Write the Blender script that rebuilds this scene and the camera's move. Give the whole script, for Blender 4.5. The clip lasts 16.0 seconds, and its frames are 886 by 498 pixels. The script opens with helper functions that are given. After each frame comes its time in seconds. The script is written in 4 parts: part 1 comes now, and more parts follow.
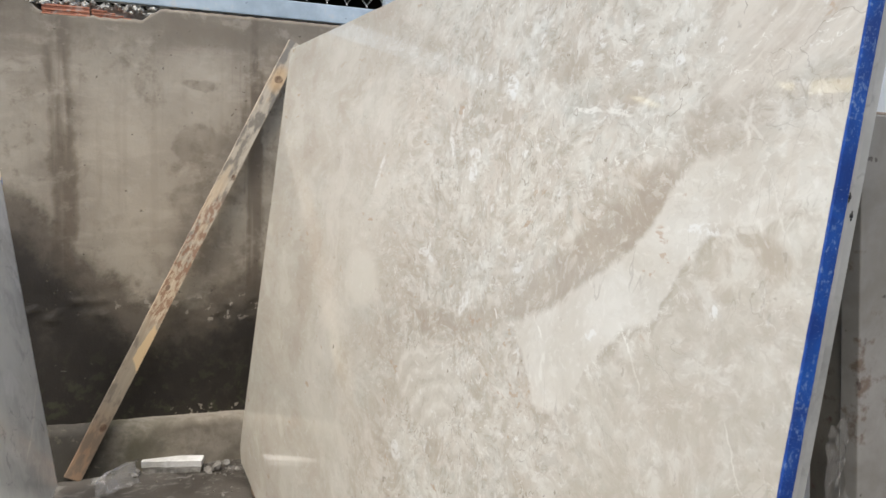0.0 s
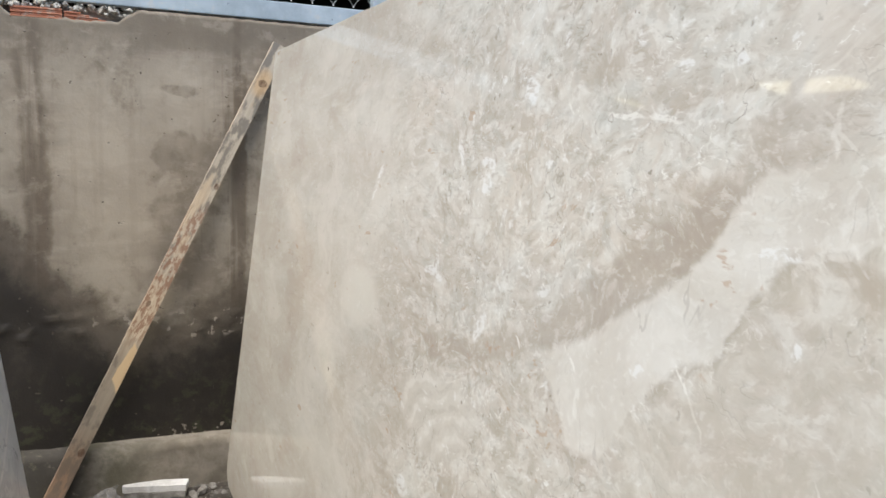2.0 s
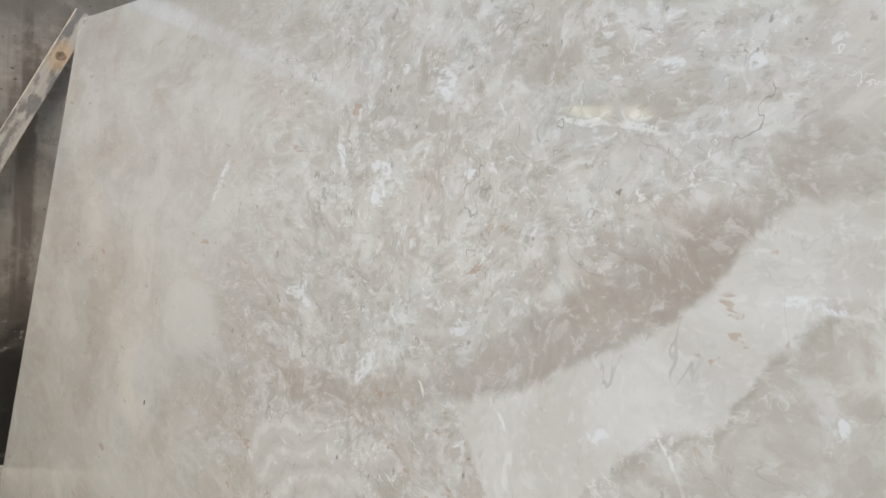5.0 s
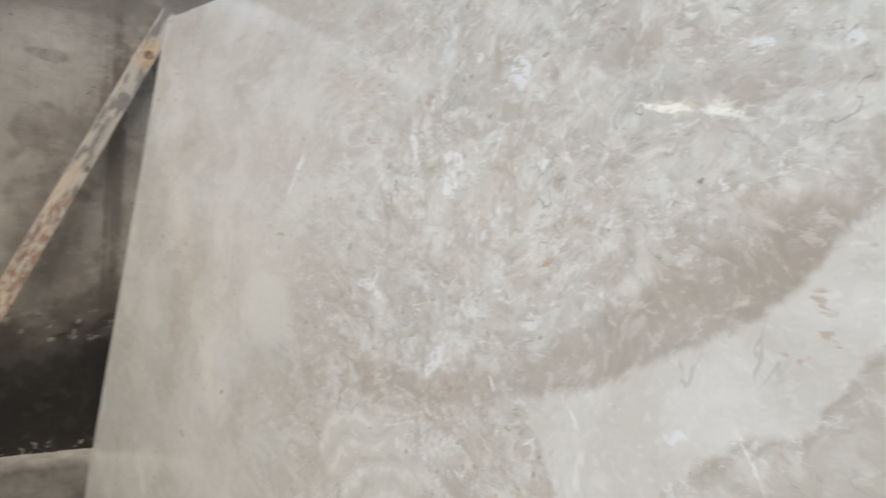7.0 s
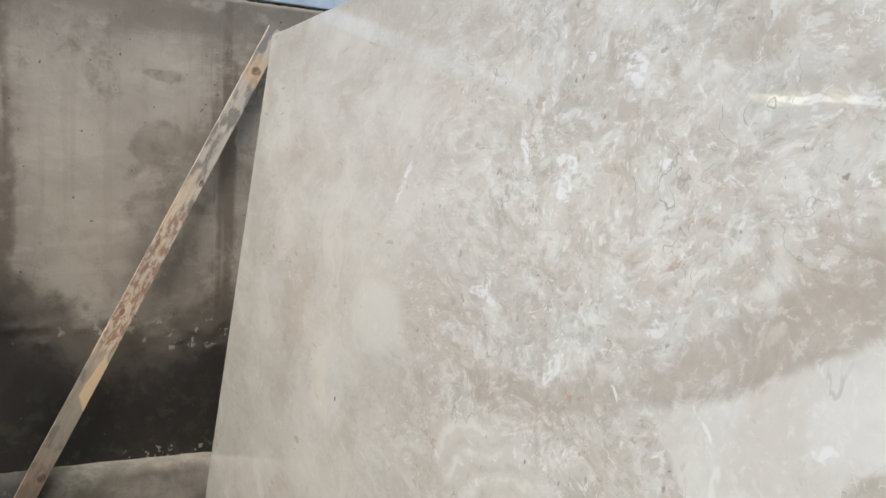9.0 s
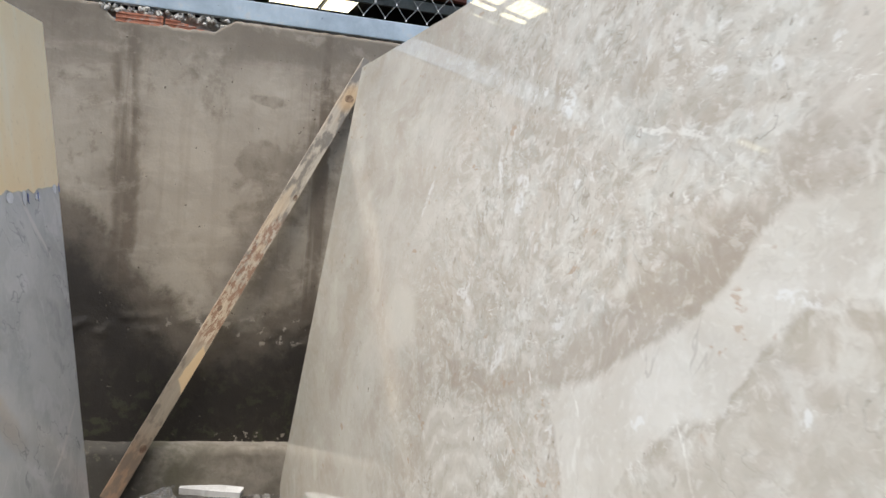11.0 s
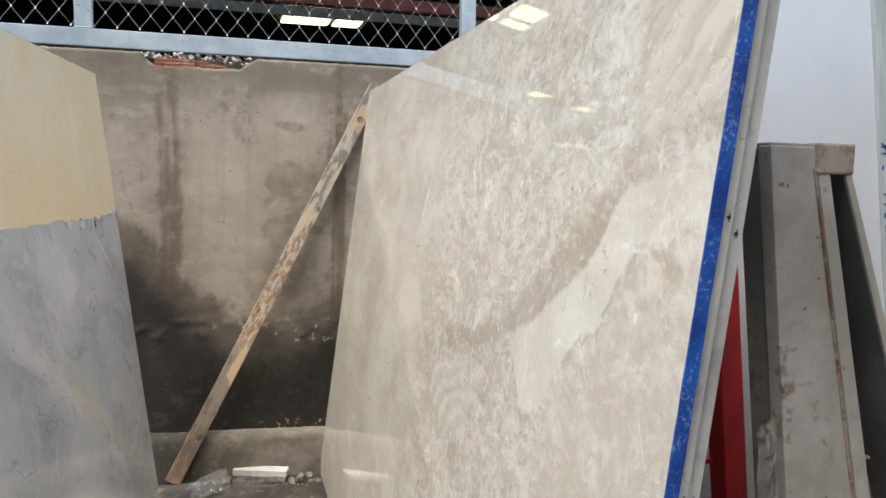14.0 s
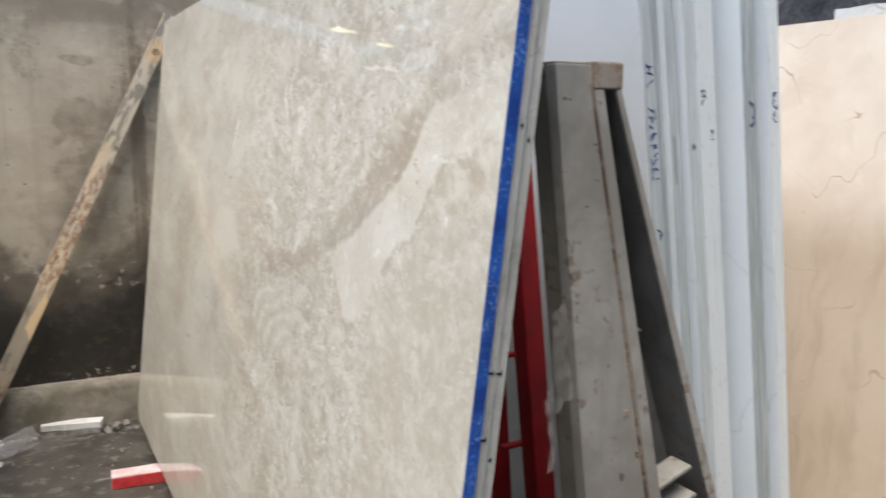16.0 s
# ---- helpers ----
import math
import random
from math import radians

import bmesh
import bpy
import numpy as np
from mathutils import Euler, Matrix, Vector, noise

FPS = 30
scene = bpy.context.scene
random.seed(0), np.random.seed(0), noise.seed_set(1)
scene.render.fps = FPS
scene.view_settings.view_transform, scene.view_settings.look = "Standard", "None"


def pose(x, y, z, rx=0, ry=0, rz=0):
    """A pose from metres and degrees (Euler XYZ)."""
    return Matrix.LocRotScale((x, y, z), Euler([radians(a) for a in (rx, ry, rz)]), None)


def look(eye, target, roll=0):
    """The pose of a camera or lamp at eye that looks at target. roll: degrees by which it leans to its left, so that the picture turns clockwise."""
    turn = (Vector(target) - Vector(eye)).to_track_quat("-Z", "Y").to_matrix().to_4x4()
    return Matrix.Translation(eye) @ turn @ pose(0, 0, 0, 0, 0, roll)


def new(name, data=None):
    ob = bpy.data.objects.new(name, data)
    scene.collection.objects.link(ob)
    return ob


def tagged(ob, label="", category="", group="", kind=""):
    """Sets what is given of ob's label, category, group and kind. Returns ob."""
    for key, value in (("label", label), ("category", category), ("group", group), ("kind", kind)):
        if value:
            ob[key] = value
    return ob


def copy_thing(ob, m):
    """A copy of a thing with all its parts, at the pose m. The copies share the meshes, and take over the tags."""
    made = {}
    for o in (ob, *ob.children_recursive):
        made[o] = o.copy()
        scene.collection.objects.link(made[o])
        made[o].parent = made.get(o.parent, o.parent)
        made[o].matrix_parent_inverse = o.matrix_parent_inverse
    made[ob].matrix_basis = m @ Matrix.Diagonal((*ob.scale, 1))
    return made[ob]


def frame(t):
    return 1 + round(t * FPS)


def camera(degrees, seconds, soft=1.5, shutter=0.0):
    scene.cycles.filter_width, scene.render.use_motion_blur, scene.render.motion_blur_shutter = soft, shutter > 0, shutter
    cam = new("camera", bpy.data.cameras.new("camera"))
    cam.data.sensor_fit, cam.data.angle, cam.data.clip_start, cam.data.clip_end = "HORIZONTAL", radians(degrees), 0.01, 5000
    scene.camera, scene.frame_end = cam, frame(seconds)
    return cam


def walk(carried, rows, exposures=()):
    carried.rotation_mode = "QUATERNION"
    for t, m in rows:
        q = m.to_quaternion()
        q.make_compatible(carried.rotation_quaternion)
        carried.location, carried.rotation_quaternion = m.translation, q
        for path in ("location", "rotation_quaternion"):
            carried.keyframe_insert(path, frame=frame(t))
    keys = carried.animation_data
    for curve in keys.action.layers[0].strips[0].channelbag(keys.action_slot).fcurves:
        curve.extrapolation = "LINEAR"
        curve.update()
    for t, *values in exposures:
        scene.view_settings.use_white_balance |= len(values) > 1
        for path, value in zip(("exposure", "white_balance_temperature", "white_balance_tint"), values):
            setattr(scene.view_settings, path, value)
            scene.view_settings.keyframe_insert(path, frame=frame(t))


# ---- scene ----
cam = camera(58.7, 16.0, shutter=0.5)
METRES, EYE, TILT, LEAN, TURN = 1.8, 1.63, -7.4, -1.9, -24.0
ROWS = [
    (0.0, 0.0, 0.0, 0.0, 0.0, 0.0, -0.0),
    (0.5, -0.0169, 0.0279, 0.0077, -1.66, 0.05, 1.07),
    (1.0, -0.0264, 0.0423, 0.012, -2.61, 0.03, 1.55),
    (1.5, -0.0321, 0.059, 0.0134, -2.39, -0.04, 1.07),
    (2.0, -0.0347, 0.0878, 0.0199, -1.39, 0.16, 0.73),
    (2.5, -0.0277, 0.1183, 0.0269, 0.05, 0.77, 0.14),
    (3.0, -0.0219, 0.1434, 0.0251, 0.3, 1.17, -1.14),
    (3.5, -0.0368, 0.1701, 0.0257, -3.69, 1.55, -2.26),
    (4.0, -0.0699, 0.2071, 0.0292, -11.29, 1.21, -1.96),
    (6.5, -0.1139, 0.2629, 0.0367, -17.16, 0.48, -1.05),
    (7.0, -0.0964, 0.2634, 0.031, -10.3, 0.33, -1.83),
    (7.5, -0.0876, 0.2668, 0.034, -4.66, -0.06, -1.48),
    (8.0, -0.0822, 0.2663, 0.0315, -2.35, -0.13, -1.8),
    (8.5, -0.0916, 0.2648, 0.0317, -2.42, -0.31, -1.13),
    (9.0, -0.1098, 0.2769, 0.0333, -3.22, 0.46, -0.63),
    (9.5, -0.0841, 0.2729, 0.0262, -1.05, 1.21, -2.97),
    (10.0, -0.0324, 0.2438, 0.0223, 3.07, 1.81, -5.03),
    (12.5, 0.1423, 0.0077, -0.0038, 9.71, 2.52, -2.31),
    (13.0, 0.1622, -0.0336, -0.008, 11.08, 2.87, -1.96),
    (13.5, 0.1606, -0.0634, -0.013, 10.44, 2.85, -1.57),
    (14.0, 0.1345, -0.1051, -0.0166, 8.34, 2.4, -0.44),
    (14.5, 0.1066, -0.1415, -0.0225, 5.54, 1.38, 0.3),
    (15.0, 0.0977, -0.1601, -0.0322, 2.59, 0.16, 1.09),
    (15.5, 0.1054, -0.1633, -0.0377, -0.68, -0.99, 1.98),
    (16.0, 0.1258, -0.1594, -0.0427, -5.43, -2.22, 2.52),
]
EXPOSURES = [(0.0, 1.47, 6900, 8.5), (2.0, 1.45, 6800, 8.5), (4.0, 1.27, 6600, 8.5), (6.5, 1.05, 6550, 8.5), (7.0, 1.21, 6550, 8.5), (7.6, 1.31, 6550, 8.5), (9.5, 1.37, 6600, 8.5), (12.5, 1.47, 6850, 8.5), (14.5, 1.50, 7050, 8.5), (16.0, 1.47, 6900, 8.5)]
walk(cam, [(t, pose(0, 0, EYE, TILT, LEAN, TURN) @ pose(METRES * x, METRES * y, METRES * z, 90 + pitch, roll, yaw)) for t, x, y, z, yaw, pitch, roll in ROWS], EXPOSURES)

# ---- world and light ----
world = bpy.data.worlds.new("world")
scene.world = world
world.use_nodes = True
wt = world.node_tree
sky = wt.nodes.new("ShaderNodeTexSky")
sky.sky_type, sky.sun_disc = "NISHITA", False
sky.sun_elevation, sky.sun_rotation = radians(63), radians(-133)
sky.air_density, sky.dust_density, sky.ozone_density = 1.0, 1.5, 1.0
wt.links.new(sky.outputs[0], wt.nodes["Background"].inputs[0])
wt.nodes["Background"].inputs[1].default_value = 0.15
sun = bpy.data.lights.new("sun", "SUN")
sun.energy, sun.angle, sun.color = 1.55, radians(38), (1.0, 0.975, 0.945)
sun_ob = new("sun", sun)
sun_ob.matrix_world = look((-3.2, -2.0, 9.0), (0, 1, 0))



# ---- node and mesh helpers ----
class Graph:
    """A short way to write shader nodes."""

    def __init__(self, name):
        self.m = bpy.data.materials.new(name)
        self.m.use_nodes = True
        self.t = self.m.node_tree
        self.b = self.t.nodes["Principled BSDF"]
        self.tc = self.t.nodes.new("ShaderNodeTexCoord")
        self.obj = self.tc.outputs["Object"]

    def put(self, socket, v):
        if isinstance(v, (int, float)):
            socket.default_value = v
        elif isinstance(v, (tuple, list)):
            socket.default_value = (*v, 1.0) if len(v) == 3 and len(socket.default_value) == 4 else v
        else:
            self.t.links.new(v, socket)

    def math(self, op, a, b=0.0, c=0.0, clamp=False):
        n = self.t.nodes.new("ShaderNodeMath")
        n.operation, n.use_clamp = op, clamp
        for s, v in zip(n.inputs, (a, b, c)):
            self.put(s, v)
        return n.outputs[0]

    def mapping(self, v, scale=(1, 1, 1), loc=(0, 0, 0), rot=(0, 0, 0)):
        n = self.t.nodes.new("ShaderNodeMapping")
        self.put(n.inputs[0], v)
        n.inputs["Scale"].default_value, n.inputs["Location"].default_value, n.inputs["Rotation"].default_value = scale, loc, rot
        return n.outputs[0]

    def noise(self, v, scale, detail=4.0, rough=0.55, dist=0.0, colour=False):
        n = self.t.nodes.new("ShaderNodeTexNoise")
        self.put(n.inputs["Vector"], v)
        n.inputs["Scale"].default_value, n.inputs["Detail"].default_value = scale, detail
        n.inputs["Roughness"].default_value, n.inputs["Distortion"].default_value = rough, dist
        return n.outputs["Color" if colour else "Fac"]

    def voronoi(self, v, scale, feature="F1", out="Distance", rand=1.0):
        n = self.t.nodes.new("ShaderNodeTexVoronoi")
        n.feature = feature
        self.put(n.inputs["Vector"], v)
        n.inputs["Scale"].default_value, n.inputs["Randomness"].default_value = scale, rand
        return n.outputs[out]

    def span(self, v, a, b, lo=0.0, hi=1.0):
        n = self.t.nodes.new("ShaderNodeMapRange")
        n.interpolation_type = "SMOOTHSTEP"
        for s, x in zip(n.inputs, (v, a, b, lo, hi)):
            self.put(s, x)
        return n.outputs[0]

    def poly(self, x, pts):
        """A broken line through a few points."""
        out = None
        for (a, fa), (b, fb) in zip(pts, pts[1:]):
            n = self.t.nodes.new("ShaderNodeMapRange")
            for s, v in zip(n.inputs, (x, a, b, 0.0 if out else fa, fb - fa if out else fb)):
                self.put(s, v)
            out = self.math("ADD", out, n.outputs[0]) if out else n.outputs[0]
        return out

    def spot(self, xy, u, v, ru, rv, soft=0.5):
        """One inside an ellipse, fading to nothing at its rim."""
        a = self.math("DIVIDE", self.math("SUBTRACT", xy[0], u), ru)
        b = self.math("DIVIDE", self.math("SUBTRACT", xy[1], v), rv)
        d = self.math("ADD", self.math("MULTIPLY", a, a), self.math("MULTIPLY", b, b))
        return self.span(d, 1.0, 1.0 - soft)

    def most(self, *vs):
        out = vs[0]
        for v in vs[1:]:
            out = self.math("MAXIMUM", out, v)
        return out

    def mul(self, *vs):
        out = vs[0]
        for v in vs[1:]:
            out = self.math("MULTIPLY", out, v)
        return out

    def ridge(self, v, scale, width, detail=3.0, rough=0.55):
        """Thin lines where a noise crosses its middle."""
        return self.span(self.math("ABSOLUTE", self.math("SUBTRACT", self.noise(v, scale, detail, rough), 0.5)), width, width * 0.25)

    def mix(self, f, a, b, kind="MIX"):
        n = self.t.nodes.new("ShaderNodeMix")
        n.data_type, n.blend_type = "RGBA", kind
        self.put(n.inputs["Factor"], f)
        self.put(n.inputs[6], a)
        self.put(n.inputs[7], b)
        return n.outputs[2]

    def xyz(self, v):
        n = self.t.nodes.new("ShaderNodeSeparateXYZ")
        self.put(n.inputs[0], v)
        return n.outputs

    def vec(self, x, y, z=0.0):
        n = self.t.nodes.new("ShaderNodeCombineXYZ")
        for s, v in zip(n.inputs, (x, y, z)):
            self.put(s, v)
        return n.outputs[0]

    def warp(self, v, scale, amount, detail=3.0):
        c = self.noise(v, scale, detail, colour=True)
        a = self.t.nodes.new("ShaderNodeVectorMath")
        a.operation = "SUBTRACT"
        self.put(a.inputs[0], c)
        a.inputs[1].default_value = (0.5, 0.5, 0.5)
        m = self.t.nodes.new("ShaderNodeVectorMath")
        m.operation = "MULTIPLY_ADD"
        self.put(m.inputs[0], a.outputs[0])
        m.inputs[1].default_value = (amount, amount, amount)
        self.put(m.inputs[2], v)
        return m.outputs[0]

    def bump(self, h, strength=0.3, dist=0.01, normal=None):
        n = self.t.nodes.new("ShaderNodeBump")
        n.inputs["Strength"].default_value, n.inputs["Distance"].default_value = strength, dist
        self.put(n.inputs["Height"], h)
        if normal is not None:
            self.put(n.inputs["Normal"], normal)
        return n.outputs[0]

    def done(self, colour, rough=0.5, metal=0.0, normal=None, **more):
        self.put(self.b.inputs["Base Color"], colour)
        self.put(self.b.inputs["Roughness"], rough)
        self.put(self.b.inputs["Metallic"], metal)
        if normal is not None:
            self.put(self.b.inputs["Normal"], normal)
        for k, v in more.items():
            self.put(self.b.inputs[k.replace("_", " ")], v)
        return self.m


def simple(name, c1, c2, scale=8.0, rough=0.6, metal=0.0, bump=0.2):
    g = Graph(name)
    a = g.noise(g.obj, scale, 6.0, 0.6)
    b = g.noise(g.obj, scale * 7, 4.0, 0.6)
    col = g.mix(g.span(g.math("ADD", a, g.math("MULTIPLY", b, 0.5)), 0.55, 0.95), c1, c2)
    return g.done(col, rough, metal, g.bump(b, bump, 0.004))


def part(name, bm, material, parent=None, label="", bevel=0.0):
    if bevel:
        bmesh.ops.bevel(bm, geom=list(bm.edges), offset=bevel, segments=2, affect="EDGES", profile=0.6)
    bmesh.ops.recalc_face_normals(bm, faces=bm.faces)
    me = bpy.data.meshes.new(name)
    bm.to_mesh(me)
    bm.free()
    me.materials.append(material)
    ob = new(name, me)
    if parent is not None:
        ob.parent = parent
    if label:
        ob["label"] = label
    return ob


def box(x0, x1, y0, y1, z0, z1, bm=None):
    bm = bm or bmesh.new()
    bmesh.ops.create_cube(bm, size=1.0, matrix=Matrix.LocRotScale(((x0 + x1) / 2, (y0 + y1) / 2, (z0 + z1) / 2), None, (x1 - x0, y1 - y0, z1 - z0)))
    return bm


def prism(outline, z0, z1, bm=None):
    """A solid from an outline in the local XY plane between two heights."""
    bm = bm or bmesh.new()
    lo = [bm.verts.new((x, y, z0)) for x, y in outline]
    hi = [bm.verts.new((x, y, z1)) for x, y in outline]
    n = len(outline)
    bm.faces.new(lo[::-1])
    bm.faces.new(hi)
    for i in range(n):
        bm.faces.new((lo[i], lo[(i + 1) % n], hi[(i + 1) % n], hi[i]))
    return bm


def hull8(bottom, top, bm=None):
    """A solid with four corners below and four above, given in the same order."""
    bm = bm or bmesh.new()
    lo, hi = [bm.verts.new(p) for p in bottom], [bm.verts.new(p) for p in top]
    bm.faces.new(lo[::-1])
    bm.faces.new(hi)
    for i in range(4):
        bm.faces.new((lo[i], lo[(i + 1) % 4], hi[(i + 1) % 4], hi[i]))
    return bm


def thing(name, m, label, category, group="", kind=""):
    ob = new(name)
    ob.empty_display_size = 0.1
    ob.matrix_world = m
    return tagged(ob, label, category, group, kind)


def frame_of(origin, right, up):
    """A pose whose X runs along right, Y up the face and Z out of it."""
    x = Vector(right).normalized()
    z = x.cross(Vector(up)).normalized()
    y = z.cross(x)
    m = Matrix((x, y, z)).transposed().to_4x4()
    m.translation = Vector(origin)
    return m

# ---- materials ----
def cream_marble():
    """Brecciated cream marble: drawn-out and soft at the far end, broken and busy towards the sawn edge."""
    g = Graph("cream_marble")
    p = g.obj
    raw = g.xyz(p)
    long_u = g.poly(raw[0], [(0.0, 0.0), (1.2, 0.38), (2.0, 0.80), (2.6, 1.27), (3.2, 1.82)])
    s = g.vec(long_u, raw[1], 0.0)
    fxy = g.xyz(g.warp(g.warp(p, 6.0, 0.05, 4.0), 34.0, 0.018, 4.0))
    u, v = fxy[0], fxy[1]
    w1 = g.warp(s, 2.6, 0.16, 3.0)
    w = g.warp(w1, 11.0, 0.05, 4.0)
    ww = g.warp(w, 40.0, 0.018, 3.0)
    n1 = g.noise(w1, 3.2, 5.0, 0.55)
    n2 = g.noise(w, 19.0, 5.0, 0.62)
    n3 = g.noise(g.mapping(ww, loc=(3, 7, 0)), 64.0, 4.0, 0.62)
    n4 = g.noise(s, 150.0, 3.0, 0.6)
    busy = g.span(raw[0], 1.45, 2.25, 0.35, 1.0)
    # cloudy ground between pinkish tan and pale grey cream
    col = g.mix(g.span(n1, 0.36, 0.64), (0.515, 0.462, 0.395), (0.610, 0.575, 0.508))
    hue = g.noise(g.mapping(w1, loc=(9, 2, 0)), 5.0, 4.0, 0.55)
    col = g.mix(g.mul(g.span(hue, 0.52, 0.66), 0.45), col, (0.545, 0.470, 0.390))
    col = g.mix(g.mul(g.span(hue, 0.46, 0.34), 0.45), col, (0.530, 0.528, 0.478))
    # clasts of three sizes with their own tints
    for scale, cut, amount, shift in ((9.0, 0.62, 0.34, 1.0), (24.0, 0.58, 0.38, 4.0), (58.0, 0.58, 0.38, 8.0)):
        cell = g.xyz(g.voronoi(g.mapping(ww, loc=(shift, shift * 2, 0)), scale, "SMOOTH_F1", "Color"))
        k = g.math("MULTIPLY", busy, amount)
        col = g.mix(g.mul(g.span(cell[0], cut, cut + 0.12), k), col, (0.700, 0.680, 0.620))
        col = g.mix(g.mul(g.span(cell[1], cut, cut + 0.12), k), col, (0.430, 0.372, 0.305))
        col = g.mix(g.mul(g.span(cell[2], cut, cut + 0.12), k, 0.8), col, (0.500, 0.497, 0.450))
    col = g.mix(g.mul(g.span(n2, 0.52, 0.66), busy, 0.50), col, (0.705, 0.690, 0.635))
    col = g.mix(g.mul(g.span(n2, 0.47, 0.34), busy, 0.42), col, (0.420, 0.368, 0.300))
    col = g.mix(g.mul(g.span(n3, 0.55, 0.66), busy, 0.50), col, (0.740, 0.727, 0.680))
    col = g.mix(g.mul(g.span(n3, 0.45, 0.34), busy, 0.46), col, (0.375, 0.328, 0.268))
    col = g.mix(g.mul(g.span(n4, 0.40, 0.28), 0.30), col, (0.33, 0.285, 0.235))
    cloud = g.noise(g.mapping(w1, loc=(6, 3, 0)), 8.0, 4.0, 0.55)
    col = g.mix(g.mul(g.span(cloud, 0.54, 0.66), 0.45), col, (0.690, 0.662, 0.595))
    col = g.mix(g.mul(g.span(cloud, 0.46, 0.34), 0.40), col, (0.465, 0.410, 0.338))
    # soft drawn-out flow at the far end, with a tan tongue and a cream cloud
    flow = g.noise(g.mapping(g.warp(s, 2.5, 0.25), (1.7, 0.60, 1.0), (0, 0, 0)), 5.5, 7.0, 0.62)
    far = g.span(u, 1.95, 0.9)
    col = g.mix(g.mul(far, 0.45), col, (0.570, 0.528, 0.462))
    col = g.mix(g.mul(far, g.span(flow, 0.50, 0.64), 0.60), col, (0.675, 0.640, 0.570))
    col = g.mix(g.mul(far, g.span(flow, 0.46, 0.34), 0.50), col, (0.470, 0.402, 0.328))
    col = g.mix(g.mul(g.spot((u, v), 1.52, 1.15, 0.20, 0.10, 0.7), 0.75), col, (0.650, 0.620, 0.548))
    col = g.mix(g.mul(g.spot((u, v), 1.30, 0.62, 0.45, 0.10, 1.0), 0.4), col, (0.640, 0.605, 0.535))
    # taupe band that climbs across the slab and curls round at its tail
    mid = g.poly(u, [(1.95, 1.16), (2.05, 1.135), (2.25, 1.15), (2.40, 1.22), (2.55, 1.283), (2.65, 1.345), (2.73, 1.40), (2.80, 1.445), (2.86, 1.51), (2.92, 1.59), (3.02, 1.61), (3.2, 1.66)])
    half = g.poly(u, [(1.96, 0.0), (2.05, 0.030), (2.25, 0.028), (2.38, 0.018), (2.50, 0.030), (2.60, 0.044), (2.72, 0.047), (2.82, 0.040), (2.9, 0.038), (3.0, 0.034), (3.15, 0.03)])
    side = g.math("SUBTRACT", v, mid)
    low_edge = g.math("SUBTRACT", mid, half)
    rag = g.math("MULTIPLY", g.math("SUBTRACT", n2, 0.5), g.span(side, -0.03, 0.05, 0.03, 0.10))
    band = g.span(g.math("ADD", g.math("SUBTRACT", g.math("ABSOLUTE", side), half), rag), g.span(side, -0.02, 0.02, 0.012, 0.04), -0.014)
    band = g.mul(band, g.span(u, 1.98, 2.06), g.span(u, 2.92, 3.14, 1.0, 0.55))
    taupe = g.mix(g.span(n1, 0.40, 0.60), (0.372, 0.316, 0.258), (0.435, 0.382, 0.318))
    taupe = g.mix(g.mul(g.span(n2, 0.54, 0.66), 0.55), taupe, (0.550, 0.492, 0.425))
    # plain cream field under the band
    floor_v = g.poly(u, [(2.46, 1.25), (2.51, 1.19), (2.56, 1.145), (2.60, 1.095), (2.69, 1.10), (2.76, 1.22), (2.82, 1.288), (2.90, 1.325), (2.93, 1.40), (2.98, 1.448), (3.1, 1.50), (3.2, 1.52)])
    field = g.mul(g.span(g.math("SUBTRACT", v, floor_v), -0.006, 0.012), g.span(g.math("SUBTRACT", low_edge, v), -0.010, 0.008), g.span(u, 2.49, 2.53))
    soft_cream = g.mix(g.span(g.noise(w1, 6.0, 4.0, 0.5), 0.4, 0.62), (0.615, 0.580, 0.512), (0.715, 0.690, 0.630))
    soft_cream = g.mix(g.mul(g.span(n3, 0.52, 0.68), 0.3), soft_cream, (0.760, 0.742, 0.690))
    col = g.mix(g.mul(field, g.span(u, 2.80, 3.1, 0.76, 0.42)), col, soft_cream)
    col = g.mix(g.mul(band, g.mul(g.span(u, 2.0, 2.6, 0.50, 0.68), g.span(u, 2.85, 3.05, 1.12, 0.85)), g.span(n3, 0.62, 0.50, 0.6, 1.0)), col, taupe)
    # the low breccia has a brown and green cast and a dark rim against the field
    low = g.mul(g.span(u, 2.68, 2.80), g.span(g.math("SUBTRACT", floor_v, v), -0.004, 0.010))
    col = g.mix(g.mul(low, 0.35), col, (0.575, 0.535, 0.462))
    col = g.mix(g.mul(low, g.span(n2, 0.58, 0.42), 0.40), col, (0.460, 0.415, 0.338))
    rim = g.mul(low, g.span(g.math("SUBTRACT", floor_v, v), 0.035, 0.002))
    col = g.mix(g.mul(rim, g.span(n3, 0.62, 0.42), 0.55), col, (0.370, 0.318, 0.250))
    low_left = g.mul(g.spot((u, v), 2.44, 1.06, 0.10, 0.13, 0.7), g.span(n2, 0.60, 0.42))
    col = g.mix(g.mul(low_left, 0.5), col, (0.430, 0.375, 0.298))
    # drawn-out layers above the band at the sawn end
    upper = g.mul(g.span(u, 2.88, 2.99), g.span(g.math("SUBTRACT", v, g.math("ADD", mid, half)), -0.01, 0.02))
    stretch = g.noise(g.mapping(g.mapping(g.warp(p, 5.0, 0.06, 4.0), rot=(0, 0, radians(-44))), (0.35, 2.6, 1.0)), 10.0, 4.0, 0.58)
    col = g.mix(g.mul(upper, 0.65), col, (0.560, 0.508, 0.440))
